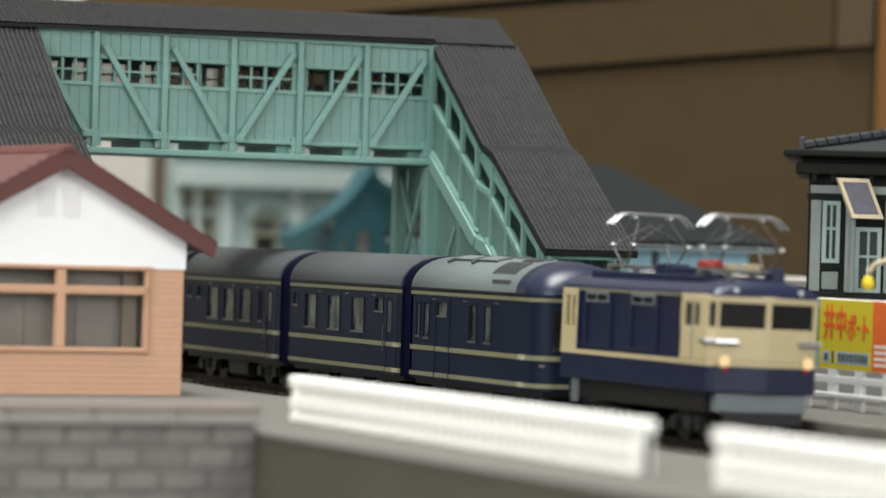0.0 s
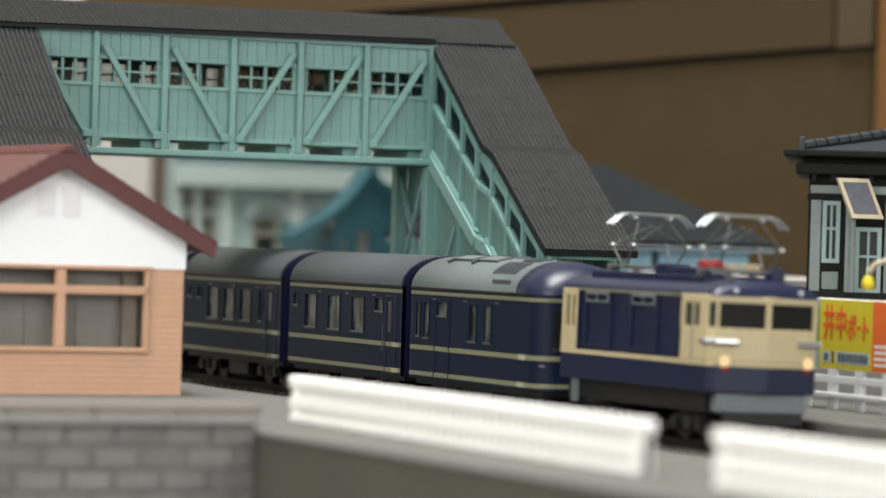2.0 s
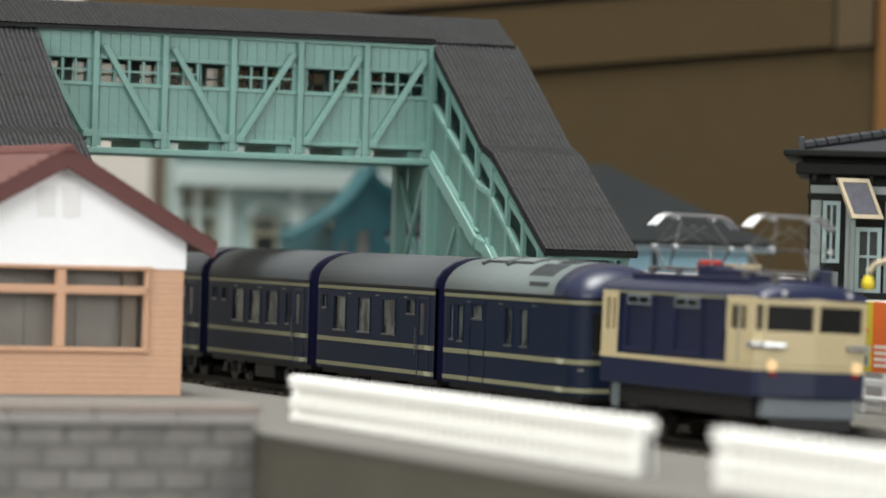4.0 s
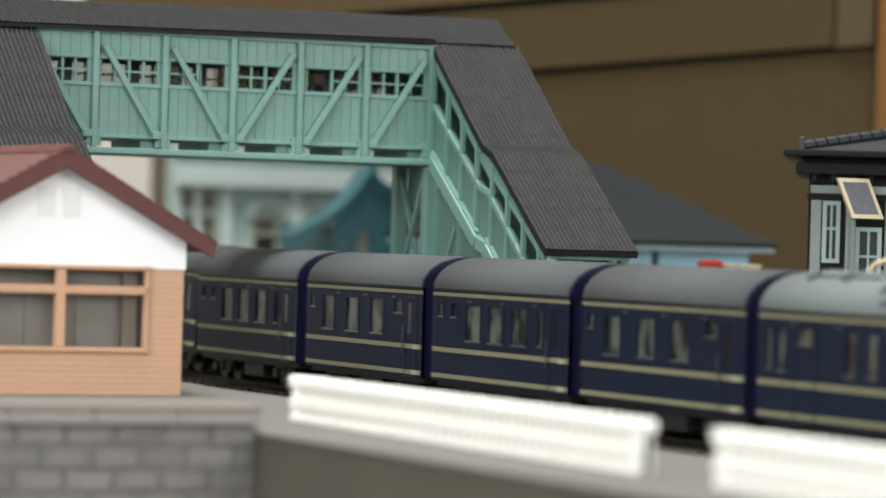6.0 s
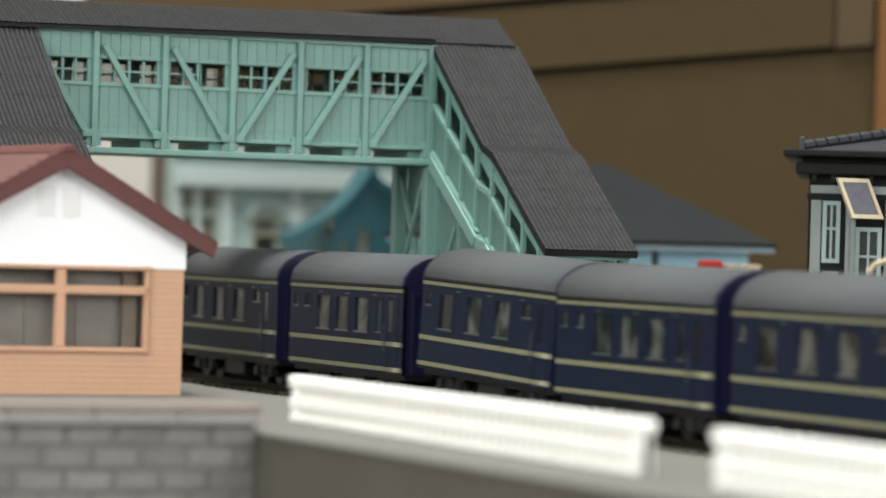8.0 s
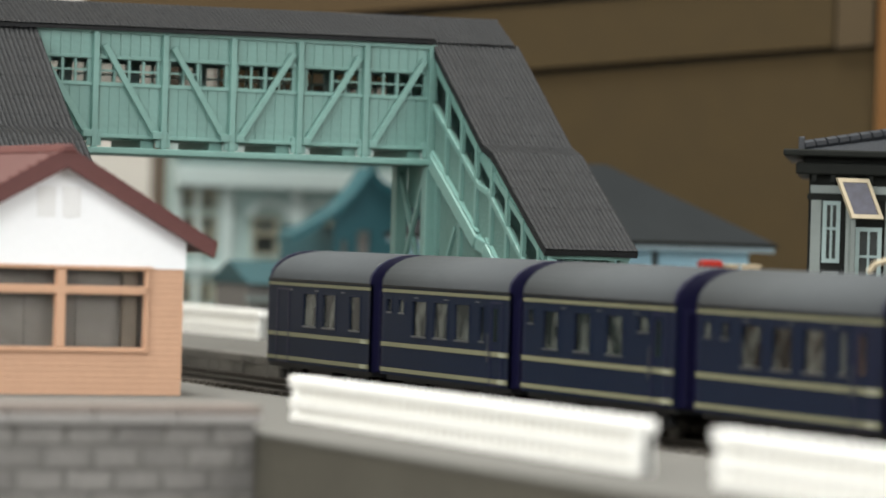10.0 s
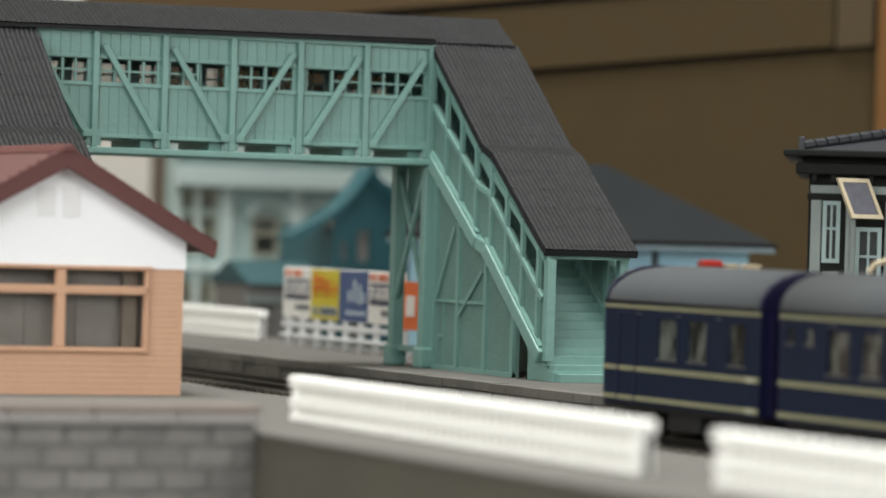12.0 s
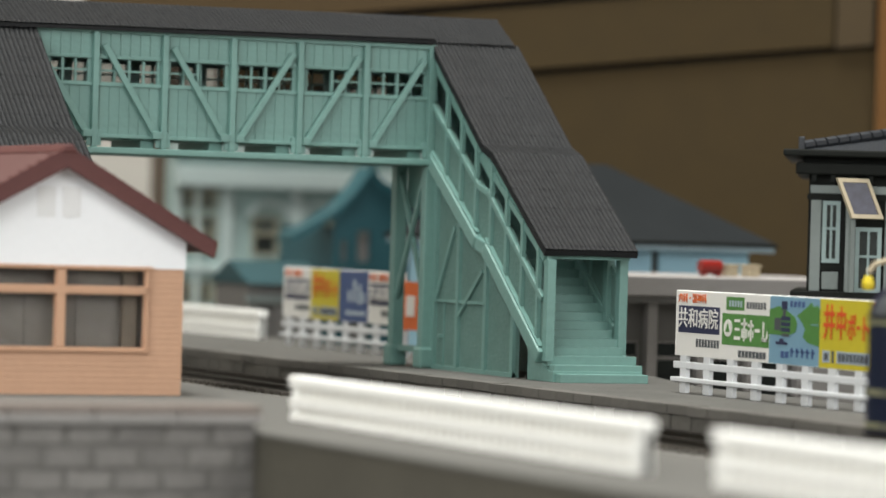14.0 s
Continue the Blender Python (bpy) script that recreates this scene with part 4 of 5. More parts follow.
def notice_board():
    n = thing("notice_board", (86.0, 602, 21.8), "cream-framed tilted board on a pale post", "notice board")
    part("post", box(84.9, 85.8, 601.0, 602.0, 21.8, 38.0), PALE_PLASTER, n)
    c, u, v = Vector((86.2, 600.3, 39.7)), Vector((3.25, -0.4, 0)), Vector((1.25, -0.9, -3.8))
    w = u.cross(v).normalized() * 0.35

    def slab(s0, s1, t0, t1, d0, d1):
        bm = bmesh.new()
        vs = [bm.verts.new(c + u * a + v * b + w * d) for a in (s0, s1) for b in (t0, t1) for d in (d0, d1)]
        for f in ((0, 1, 3, 2), (4, 6, 7, 5), (0, 4, 5, 1), (2, 3, 7, 6), (0, 2, 6, 4), (1, 5, 7, 3)):
            bm.faces.new([vs[i] for i in f])
        return bm

    part("board", slab(-0.85, 0.85, -0.85, 0.85, -0.6, 0.6), BOARD_FACE, n, "violet-grey board face")
    for a in ((-1, -0.78, -1, 1), (0.78, 1, -1, 1), (-0.78, 0.78, -1, -0.8), (-0.78, 0.78, 0.8, 1)):
        part("frame", slab(a[0], a[1], a[2], a[3], -1.2, 1.2), CREAM_BOX, n, "cream frame")


notice_board()


# ---- low flat-roofed building behind the far platform ----
def flat_building():
    x0, x1, y0, y1 = 68.0, 150.0, 676.0, 742.0
    f = thing("flat_roofed_building", (109, 709, G), "pinkish grey flat-roofed building with square pillars", "building")
    part("fascia", box(x0 - 6, x1, y0 - 6, y1, 19.0, 23.2), PINK_GREY, f, "pale pinkish roof edge", bevel=0.3)
    # Soffit and front wall wear the shade-toned grey.
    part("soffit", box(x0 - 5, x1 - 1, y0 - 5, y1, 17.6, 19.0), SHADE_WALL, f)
    holes = [(x0 + 3 + k * 12.0, x0 + 11 + k * 12.0, -3.0, 9.5) for k in range(6)]
    wall = part("wall", pierced("y", y0, y0 + 1.5, x0, x1, G, 17.6, holes), SHADE_WALL, f, "front wall with openings, its grey toned down as shade")
    for a, b, c, d in holes:
        w = part("window", pierced("y", y0 + 0.3, y0 + 1.0, a, b, c, d, [(a + 0.4, b - 0.4, c + 0.4, 5.6), (a + 0.4, b - 0.4, 6.4, d - 0.4)]), PINK_GREY, f, "pale window frame")
        part("pane", box(a, b, y0 + 1.1, y0 + 1.3, c, d), WINDOW_DARK, w)
    part("side_wall", box(x0, x0 + 1.5, y0 + 1.5, y1, G, 17.6), SHADE_WALL, f)
    for k in range(7):
        x = x0 + 0.2 + k * 12.0
        part("pillar", box(x - 1.2, x + 1.2, y0 - 3.5, y0 - 1.1, G, 17.6), PINK_GREY, f, bevel=0.15)


flat_building()

# small goods on the flat roof
def roof_goods():
    t = thing("red_tank", (108.2, 700, 23.2), "glossy red rounded tank on a flat roof", "tank")
    bm = rod((105.6, 700, 25.2), (110.9, 700, 25.2), 1.5, 16)
    part("barrel", bm, RED_GLOSS, t, smooth=False, bevel=0.3)
    for x in (106.6, 109.8):
        part("foot", box(x - 0.4, x + 0.4, 698.8, 701.2, 23.2, 23.9), RED_GLOSS, t)
    for x in (113.5, 118.9):
        c = thing("crate", (x, 701, 23.2), "small cream box on a flat roof", "box", "cream boxes")
        part("body", box(x - 1.4, x + 1.4, 699, 703, 23.2, 25.4), CREAM_BOX, c, bevel=0.3)
        part("lid", box(x - 1.5, x + 1.5, 698.8, 703.2, 25.4, 25.9), CREAM_BOX, c, bevel=0.15)


roof_goods()


# ---- blue house with slate hip roof ----
def blue_house():
    x0, x1, y0, y1 = 100.0, 151.0, 760.0, 845.0
    b = thing("blue_house", (105, 800, G), "light blue house with a dark slate hip roof", "house")
    hole = [(125.0, 127.0, 20.0, 28.0)]
    wall = part("wall", pierced("y", y0, y0 + 1.5, x0, x1, G, 29.0, hole), BLUE_WALL, b, "light blue front wall")
    for a, c, d, e in hole:
        part("pane", box(a, c, y0 + 0.9, y0 + 1.2, d, e), WINDOW_DARK, wall, "dark narrow window")
    part("side_wall", box(x1 - 1.5, x1, y0 + 1.5, y1, G, 29.0), BLUE_WALL, b)
    part("side_wall", box(x0, x0 + 1.5, y0 + 1.5, y1, G, 29.0), BLUE_WALL, b)
    part("rear_wall", box(x0 + 1.5, x1 - 1.5, y1 - 1.5, y1, G, 29.0), BLUE_WALL, b)
    part("fascia", box(x0 - 4.5, x1 + 4.5, y0 - 4.5, y1 + 4.5, 28.4, 29.6), BLUE_FASCIA, b)
    part("gutter", box(x0 - 5.2, x1 + 5.2, y0 - 5.2, y1 + 5.2, 29.6, 30.5), BLACK_TIMBER, b)
    bm = bmesh.new()
    e = [bm.verts.new(p) for p in ((x0 - 5, y0 - 5, 30.4), (x1 + 5, y0 - 5, 30.4), (x1 + 5, y1 + 5, 30.4), (x0 - 5, y1 + 5, 30.4))]
    r = [bm.verts.new(p) for p in ((120, 803, 49.0), (134, 803, 49.0))]
    for f in ((e[0], e[1], r[1], r[0]), (e[1], e[2], r[1]), (e[2], e[3], r[0], r[1]), (e[3], e[0], r[0]), (e[3], e[2], e[1], e[0])):
        bm.faces.new(f)
    part("roof", bm, SLATE_BACK, b, "dark slate hip roof")


blue_house()


# ---- town houses far behind ----
def mint_hall():
    y0, x0, x1 = 1070.0, 118.5, 205.0
    m = thing("town_hall", (163, 1090, G), "pale mint town building with cornices and arched windows", "building")
    narrow = [(x, x + 4.0, z0, z1) for x in (120.6, 127.4) for z0, z1 in ((37.2, 42.6), (23.8, 33.4), (7.6, 12.8), (-4.0, 3.0))]
    broad = [(x, x + 7.4, z0, z1) for x in (145.2, 163.0, 180.8) for z0, z1 in ((23.0, 33.6), (2.0, 12.0))]
    wall = part("wall", pierced("y", y0, y0 + 2, x0, x1, G, 72, narrow + broad), MINT_HOUSE, m, "pale mint facade")
    for i, (a, b, c, d) in enumerate(narrow + broad):
        w = part("window", pierced("y", y0 - 0.8, y0 + 0.8, a - 0.8, b + 0.8, c - 0.8, d + 0.8, [(a, b, c, d)]), CREAM_FRAME, m, "cream window frame")
        mid = c + (d - c) * 0.58
        part("pane", box(a, b, y0 + 1.2, y0 + 1.6, c, mid), WINDOW_DARK if i >= len(narrow) else HALL_PANE, w)
        part("pane", box(a, b, y0 + 1.2, y0 + 1.6, mid, d), HALL_PANE, w)
        part("glazing_bar", box(a, b, y0 - 0.2, y0 + 1.2, mid - 0.6, mid + 0.6), CREAM_FRAME, w)
    for z0, z1, d in ((43.4, 49.6, 4.5), (53, 56, 2.0), (16.5, 19, 2.0), (62, 66, 3.0)):
        part("cornice", box(x0 - 1, x1 + 1, y0 - d, y0 + 0.1, z0, z1), MINT_TRIM, m, "pale cornice", bevel=0.4)
    for x in (119.2, 125.8, 135.5, 159.0, 176.8, 203.0):
        wide = 2.1 if x > 130 else 0.8
        part("pilaster", box(x - wide, x + wide, y0 - 1.8, y0 + 0.1, G, 43.3), MINT_TRIM, m, bevel=0.3)
    part("body", box(x0, x1, y0 + 2, y0 + 9, G, 72), MINT_HOUSE, m)
    for x in (145.2, 163.0, 180.8):
        cx = x + 4.6
        pts = [(cx + 6.2 * math.cos(math.pi * (1 - i / 10)), y0 - 1.0, 34.6 + 4.4 * math.sin(math.pi * (1 - i / 10))) for i in range(11)]
        part("window_arch", wire(pts, 1.1, 6), MINT_TRIM, m, "pale arched moulding")


mint_hall()


def teal_house():
    t = thing("teal_house", (140, 985, G), "teal house with steep pointed roof", "house")
    x0, x1, y0, y1 = 129.5, 168.0, 966.0, 1010.0
    holes = [(131.5, 133.5, 22, 28), (136.5, 140.5, 22, 31), (150, 155, 22, 30), (134, 141, -2, 8)]
    wall = part("wall", pierced("y", y0, y0 + 1.5, x0, x1, G, 33, holes), TEAL_WALL, t, "teal front wall")
    for a, b, c, d in holes:
        w = part("window", pierced("y", y0 - 0.5, y0 + 0.5, a - 0.6, b + 0.6, c - 0.6, d + 0.6, [(a, b, c, d)]), TEAL, t)
        part("pane", box(a, b, y0 + 0.8, y0 + 1.1, c, d), SHADE_WALL, w, "dull window")
    # swept gable: steep at the peak, flatter towards the eaves
    left = [(140.2, 49.2), (136.2, 43.6), (130.7, 37.8), (121.2, 31.9), (115.5, 29.0)]
    right = [(140.2, 49.2), (143.5, 45.6), (148.5, 43.0), (157.0, 40.6), (169.0, 38.5)]
    part("gable", prism([(129.6, 33), (168, 33), (168, 37.2), (157, 39.4), (148.5, 41.8), (140.2, 47.6), (136.2, 42.4), (130.7, 36.6)], "y", y0, y0 + 2), TEAL_WALL, t)
    for line in (left, right):
        under = [(x, z - 1.9) for x, z in line]
        part("roof", prism(line + under[::-1], "y", y0 - 2, y0 + 9), TEAL, t, "teal swept roof slope")
    part("finial", box(139.4, 141.0, y0 - 2.2, y0 - 0.6, 47.0, 51.0), TEAL, t, bevel=0.3)
    part("side_roof", prism([(958, 13), (968, 18.5), (968, 20), (956, 14)], "x", 114, 131), TEAL, t, "teal lean-to roof")
    part("porch", pierced("y", 960, 961.2, 114, 129, G, 13, [(116, 120, G, 9), (122, 127, -1, 9)]), TEAL_WALL, t)
    part("side_roof", prism([(955, 38), (968, 41.5), (968, 42.5), (955, 39)], "x", 150, 168), SALMON_ROOF, t, "dull salmon lean-to roof")
    part("body", box(x0 + 0.5, x1 - 0.5, y0 + 1.5, y1, G, 32), TEAL_WALL, t)


teal_house()


def shop_front():
    """A little white and grey shop between the white fence and the billboard."""
    s = thing("small_shop", (95, 905, G), "small grey-white shop front in the distance", "shop")
    part("wall", pierced("y", 900, 901.5, 78, 98, G, 16, [(81, 86, G, 10), (88, 96, 1, 10)]), SHADE_WALL, s)
    part("fascia", box(77, 99, 898.5, 900.2, 11, 13), PALE_PLASTER, s, "pale fascia board")
    part("body", box(78, 98, 901.5, 925, G, 16), SHADE_WALL, s)
    part("roof", prism([(896, 16), (927, 16), (912, 22)], "x", 76.5, 99.5), DEEP_TEAL, s, "deep teal shop roof")


shop_front()


# ---- carton and post behind the layout ----
def carton():
    c = thing("cardboard_carton", (190, 895, G), "large brown cardboard carton with a half-open flap", "carton")
    ux, n, o = Vector((0.9118, -0.4105, 0.0)), Vector((0.4105, 0.9118, 0.0)), Vector((141.5, 916.4, 0))

    def panel(s0, s1, low, high, d0, d1):
        """A board from s0 to s1 along the side; low and high: its edges' heights at s = 0 and their rise, or one height."""
        bm = bmesh.new()
        vs = []
        for q in (s0, s1):
            for d in (d0, d1):
                for z in (low, high):
                    vs.append(bm.verts.new(o + ux * q + n * d + Vector((0, 0, z[0] + z[1] * q))))
        for f in ((0, 1, 3, 2), (4, 6, 7, 5), (0, 4, 5, 1), (2, 3, 7, 6), (0, 2, 6, 4), (1, 5, 7, 3)):
            bm.faces.new([vs[i] for i in f])
        return bm

    foot, top = (G, 0.0), (150.0, 0.0)
    part("lower_side", panel(4, 140, foot, (72.6, 0.106), 0, 4), CARD, c, "brown cardboard side")
    part("flap", panel(-64, 106.2, (74.3, 0.106), (91.8, 0.11), -1.6, 1.4), CARD, c, "brown cardboard flap lifted over a dark seam", bevel=0.3)
    # Both seams are filled with near-black strips in place of their shade.
    part("seam", panel(-64, 118, (72.0, 0.106), (75.0, 0.106), 3.0, 4.2), CARD_GAP_SHADE, c, "near-black strip painted as the shade under the flap")
    part("seam", panel(-64, 118, (91.0, 0.11), (94.6, 0.11), 2.2, 4.0), CARD_GAP_SHADE, c)
    part("top_roll", panel(-101, 106.2, (94.0, 0.11), top, -2.4, 2.0), CARD_LIGHT, c, "paler cardboard strip")
    part("side_panel", panel(106.8, 117.0, (73.9, 0.106), top, -2.2, 1.6), CARD_PALE, c, "paler cardboard strip")
    part("corner_strip", panel(118.3, 140, foot, top, -3.0, -0.6), CARD_ORANGE, c, "orange-brown cardboard edge")
    # Added board, coloured as the shade of the open corner.
    part("inner_board", panel(104, 119, (70.0, 0.106), top, 4.4, 5.4), CARD_GAP_SHADE, c, "near-black board painted as the shade behind the corner")
    part("end_side", panel(136, 140, foot, top, 4.2, 96), CARD, c)
    part("end_side", panel(4, 8, foot, (72.6, 0.106), 4.2, 96), CARD, c)
    part("back_side", panel(4, 140, foot, (72.6, 0.106), 96, 100), CARD, c)


carton()

POSTX = 167.6
post = thing("wooden_post", (POSTX + 5, 1227, G), "brown wooden post behind the layout", "post")
part("shaft", box(POSTX, POSTX + 9.5, 1222, 1232, G, 300), WOOD_POST, post, bevel=1.0)
part("plinth", box(POSTX - 2, POSTX + 11.5, 1220, 1234, G, G + 8), WOOD_POST, post, bevel=1.0)
panel_ = thing("white_screen", (100, 1330, G), "plain off-white board leaning behind the layout", "board")
part("sheet", box(-60, 250, 1325, 1331, G, 420), ROOM_WALL, panel_, bevel=0.5)
part("foot", box(-60, 250, 1318, 1338, G, G + 6), ROOM_WALL, panel_)


# ---- platform lamp ----
def platform_lamp():
    x, y = 25.6, 486.0
    l = thing("platform_lamp", (x, y, P), "cream platform lamp with a yellow shade", "lamp")
    part("base", rod((x, y, P), (x, y, P + 1.2), 1.2, 12), CREAM_BOX, l)
    part("pole", rod((x, y, P), (x, y, 30.5), 0.5, 10), CREAM_BOX, l)
    part("arm", wire([(x, y, 28.0), (x - 1.4, y + 0.9, 28.6), (x - 3.0, y + 2.2, 28.0), (x - 3.8, y + 2.8, 26.6)], 0.45), CREAM_BOX, l, "curved cream arm")
    part("cap", rod((x, y, 30.5), (x, y, 31.6), 0.7, 10, r2=0.3), CREAM_BOX, l)
    bm = rod((x - 3.8, y + 2.8, 23.9), (x - 3.8, y + 2.8, 24.8), 0.75, 14, r2=1.05)
    rod((x - 3.8, y + 2.8, 24.8), (x - 3.8, y + 2.8, 26.1), 1.05, 14, bm, r2=0.6)
    part("shade", bm, LAMP_YELLOW, l, "yellow lamp shade", bevel=0.15)


platform_lamp()


# ---- the train ----
def car_section(w, z0, z1, z2, n=10):
    """Half-round roof profile from the eaves at z1 to the crown at z2."""
    pts = []
    for i in range(n + 1):
        a = math.pi * i / n
        c, s = math.cos(a), math.sin(a)
        pts.append((w * math.copysign(abs(c) ** 0.95, c), z1 + (z2 - z1) * s))
    return pts


def bogie(car, y):
    b = part("bogie", box(-6.2, 6.2, y - 1.2, y + 1.2, 2.0, 4.2), BLACK, car, "black four-wheel bogie")
    for s in (-1, 1):
        part("side_frame", prism([(y - 6.4, 2.0), (y - 5.0, 3.9), (y + 5.0, 3.9), (y + 6.4, 2.0), (y + 4.5, 1.5), (y + 2.0, 2.4), (y - 2.0, 2.4), (y - 4.5, 1.5)],
                                 "x", s * 6.6 - 0.45, s * 6.6 + 0.45), BLACK, b)
        for d in (-3.9, 3.9):
            part("axle_box", box(s * 7.2 - 0.5, s * 7.2 + 0.5, y + d - 1.0, y + d + 1.0, 1.6, 3.4), BLACK, b)
        part("spring", rod((s * 7.1, y, 1.7), (s * 7.1, y, 3.8), 0.8, 10), BLACK, b)
    for d in (-3.9, 3.9):
        bm = bmesh.new()
        for s in (-1, 1):
            rod((s * 4.4, 0, 0), (s * 5.1, 0, 0), 2.75, 20, bm)
            rod((s * 5.1, 0, 0), (s * 5.6, 0, 0), 2.45, 20, bm)
            for k in range(4):
                a = k * math.pi / 2
                rod((s * 5.6, 1.4 * math.cos(a), 1.4 * math.sin(a)), (s * 5.75, 1.4 * math.cos(a), 1.4 * math.sin(a)), 0.35, 6, bm)
        rod((-5.7, 0, 0), (5.7, 0, 0), 0.6, 8, bm)
        w = part("wheelset", bm, IRON, b, "dull metal wheelset")
        w.location = Vector((0, y + d, 2.45)) * MM


def coach(kind, label):
    """A short coach; its front end is at y = 0 and it runs towards -y."""
    L = {"van": 53.0, "tail": 53.0}.get(kind, 54.2)
    car = thing("coach", (0, 0, 0), label, "railway coach", "coaches of the blue train")
    W = 9.25
    wins = {"A": [(17.4, 23.3), (29.0, 34.8), (40.6, 46.4)], "B": [(16.0, 22.0), (25.2, 31.2), (34.2, 40.4)],
            "van": [(19.0, 22.0), (25.2, 28.2), (45.0, 47.4)], "tail": [(4.4, 9.6), (16.3, 22.6), (25.8, 32.3)]}[kind]
    small = {"A": [(8.6, 12.4), (50.0, 52.2)], "B": [(44.2, 46.6), (49.8, 52.0)], "van": [(37.2, 41.6)], "tail": []}[kind]
    slim = {"A": [], "B": [(9.8, 11.8)], "van": [(49.0, 50.6)], "tail": []}[kind]
    holes = [(a, b, 12.2, 18.6) for a, b in wins] + [(a, b, 16.2, 18.7) for a, b in small] + [(a, b, 12.4, 18.5) for a, b in slim]
    f0 = 4.0 if kind == "van" else 0.0
    r0 = L - 2.4 if kind == "tail" else L
    for s in (-1, 1):
        xa, xb = (-W, -W + 0.7) if s < 0 else (W - 0.7, W)
        side = part("side_wall", pierced("x", xa, xb, f0, r0, 4.9, 21.0, holes), NAVY, car, "dark navy coach side")
        out = s * W
        for z, h in ((20.15, 0.62), (10.45, 0.8), (5.85, 0.75)):
            part("stripe", box(min(out, out + s * 0.09), max(out, out + s * 0.09), f0, r0, z - h / 2, z + h / 2), STRIPE, side, "thin cream stripe")
        for a, b, c, d in holes:
            w = part("window", pierced("x", min(out + s * 0.12, out - s * 0.3), max(out + s * 0.12, out - s * 0.3), a - 0.15, b + 0.15, c - 0.15, d + 0.15,
                                       [(a + 0.12, b - 0.12, c + 0.12, d - 0.12)]), NAVY, car, "thin window frame")
            part("sill", box(min(out + s * 0.16, out - s * 0.2), max(out + s * 0.16, out - s * 0.2), a - 0.1, b + 0.1, c - 0.2, c + 0.16), SILVER, w, "bright lower edge")
            part("pane", box(min(out - s * 0.25, out - s * 0.4), max(out - s * 0.25, out - s * 0.4), a, b, c, d), PANE, w, "glossy pane with reflections painted as pale streaks")
        if kind in "AB":
            part("door", pierced("x", min(out + s * 0.1, out), max(out + s * 0.1, out), 2.4, 7.4, 5.0, 19.4, [(2.9, 6.9, 5.4, 19.0)]), VIOLET, side, "recessed navy door edge")
            part("door_window", box(min(out + s * 0.05, out), max(out + s * 0.05, out), 4.6, 6.2, 12.6, 18.2), DARK_PANE, side)
            part("grab_rail", rod((out + s * 0.25, 8.0, 9), (out + s * 0.25, 8.0, 14), 0.1, 6), SILVER, side)
        if kind == "van":
            part("door", pierced("x", min(out + s * 0.1, out), max(out + s * 0.1, out), 36.0, 42.6, 5.0, 19.4, [(36.5, 42.1, 5.4, 19.0)]), NAVY, side, "wide luggage door edge")
        if kind == "tail":
            part("door", pierced("x", min(out + s * 0.1, out), max(out + s * 0.1, out), 39.5, 46.0, 5.0, 19.4, [(40.1, 45.4, 5.4, 19.0)]), VIOLET, side)
        for z, h in ((10.45, 0.84), (5.85, 0.8)):
            part("label_plate", box(min(out, out + s * 0.13), max(out, out + s * 0.13), f0 + 1.2, f0 + 4.0, z - h / 2, z + h / 2), LABEL, side, "small pale label plate")
        for k in range(3):
            y = f0 + 12 + k * 13
            part("eave_vent", box(min(out, out + s * 0.12), max(out, out + s * 0.12), y, y + 1.6, 19.0, 19.25), SILVER, side)
        # rain strip under the roof edge
        part("rain_strip", box(min(out, out + s * 0.2), max(out, out + s * 0.2), f0, r0, 20.75, 21.15), BLACK, side)
    sec = car_section(W, 4.9, 21.0, 26.7)
    full = sec + [(-W, 4.9), (W, 4.9)]
    if kind == "van":
        arc = [(W - 3.6 + 3.6 * math.cos(a), 4.0 - 3.8 * math.sin(a)) for a in [math.pi / 2 * i / 8 for i in range(9)]]
        plan = [(-x, y) for x, y in arc] + [(-3, -0.1), (3, -0.1)] + arc[::-1]
        e = part("end_wall", prism(plan, "z", 4.9, 21.0), NAVY, car, "rounded navy front end", bevel=0.05)
        for z, h in ((20.15, 0.62), (10.45, 0.8), (5.85, 0.75)):
            part("stripe", prism([(p[0] * 1.008, p[1] - 0.08) for p in plan], "z", z - h / 2, z + h / 2), STRIPE, e)
        for s in (-1, 1):
            part("end_window", box(s * 4.9 - 1.7, s * 4.9 + 1.7, -0.25, 0.6, 11.6, 18.4), PANE, e, "grey end window")
    else:
        e = part("end_wall", prism(full, "y", 0, 0.8), VIOLET, car, "deep blue end wall with gangway")
        part("gangway", pierced("y", -1.6, 0.0, -4.2, 4.2, 4.9, 19.8, [(-3.0, 3.0, 5.6, 18.8)]), BLACK, e, "black gangway bellows")
        part("end_door", box(-2.9, 2.9, -0.25, 0.0, 5.4, 18.8), VIOLET, e)
        for x in (-7.4, 7.4):
            part("end_pipe", rod((x, -0.3, 5.2), (x, -0.3, 20), 0.25, 6), VIOLET, e)
        for x in (-6, 6):
            part("marker_lamp", rod((x, -0.3, 19.6), (x, 0, 19.6), 0.5, 8), VIOLET, e)
    part("end_wall", prism(full, "y", r0 - 0.8, r0), VIOLET, car)
    if kind == "tail":
        plan = [(-W, r0), (-W + 1.2, L - 1.4), (-W + 3, L), (W - 3, L), (W - 1.2, L - 1.4), (W, r0)]
        part("end_wall", prism(plan, "z", 4.9, 21.0), NAVY, car, "rounded navy rear end")
    # roof, drooping where an end is rounded
    sta = [(f0 + 0.9, 1.0, 1.0), (r0, 1.0, 1.0)]
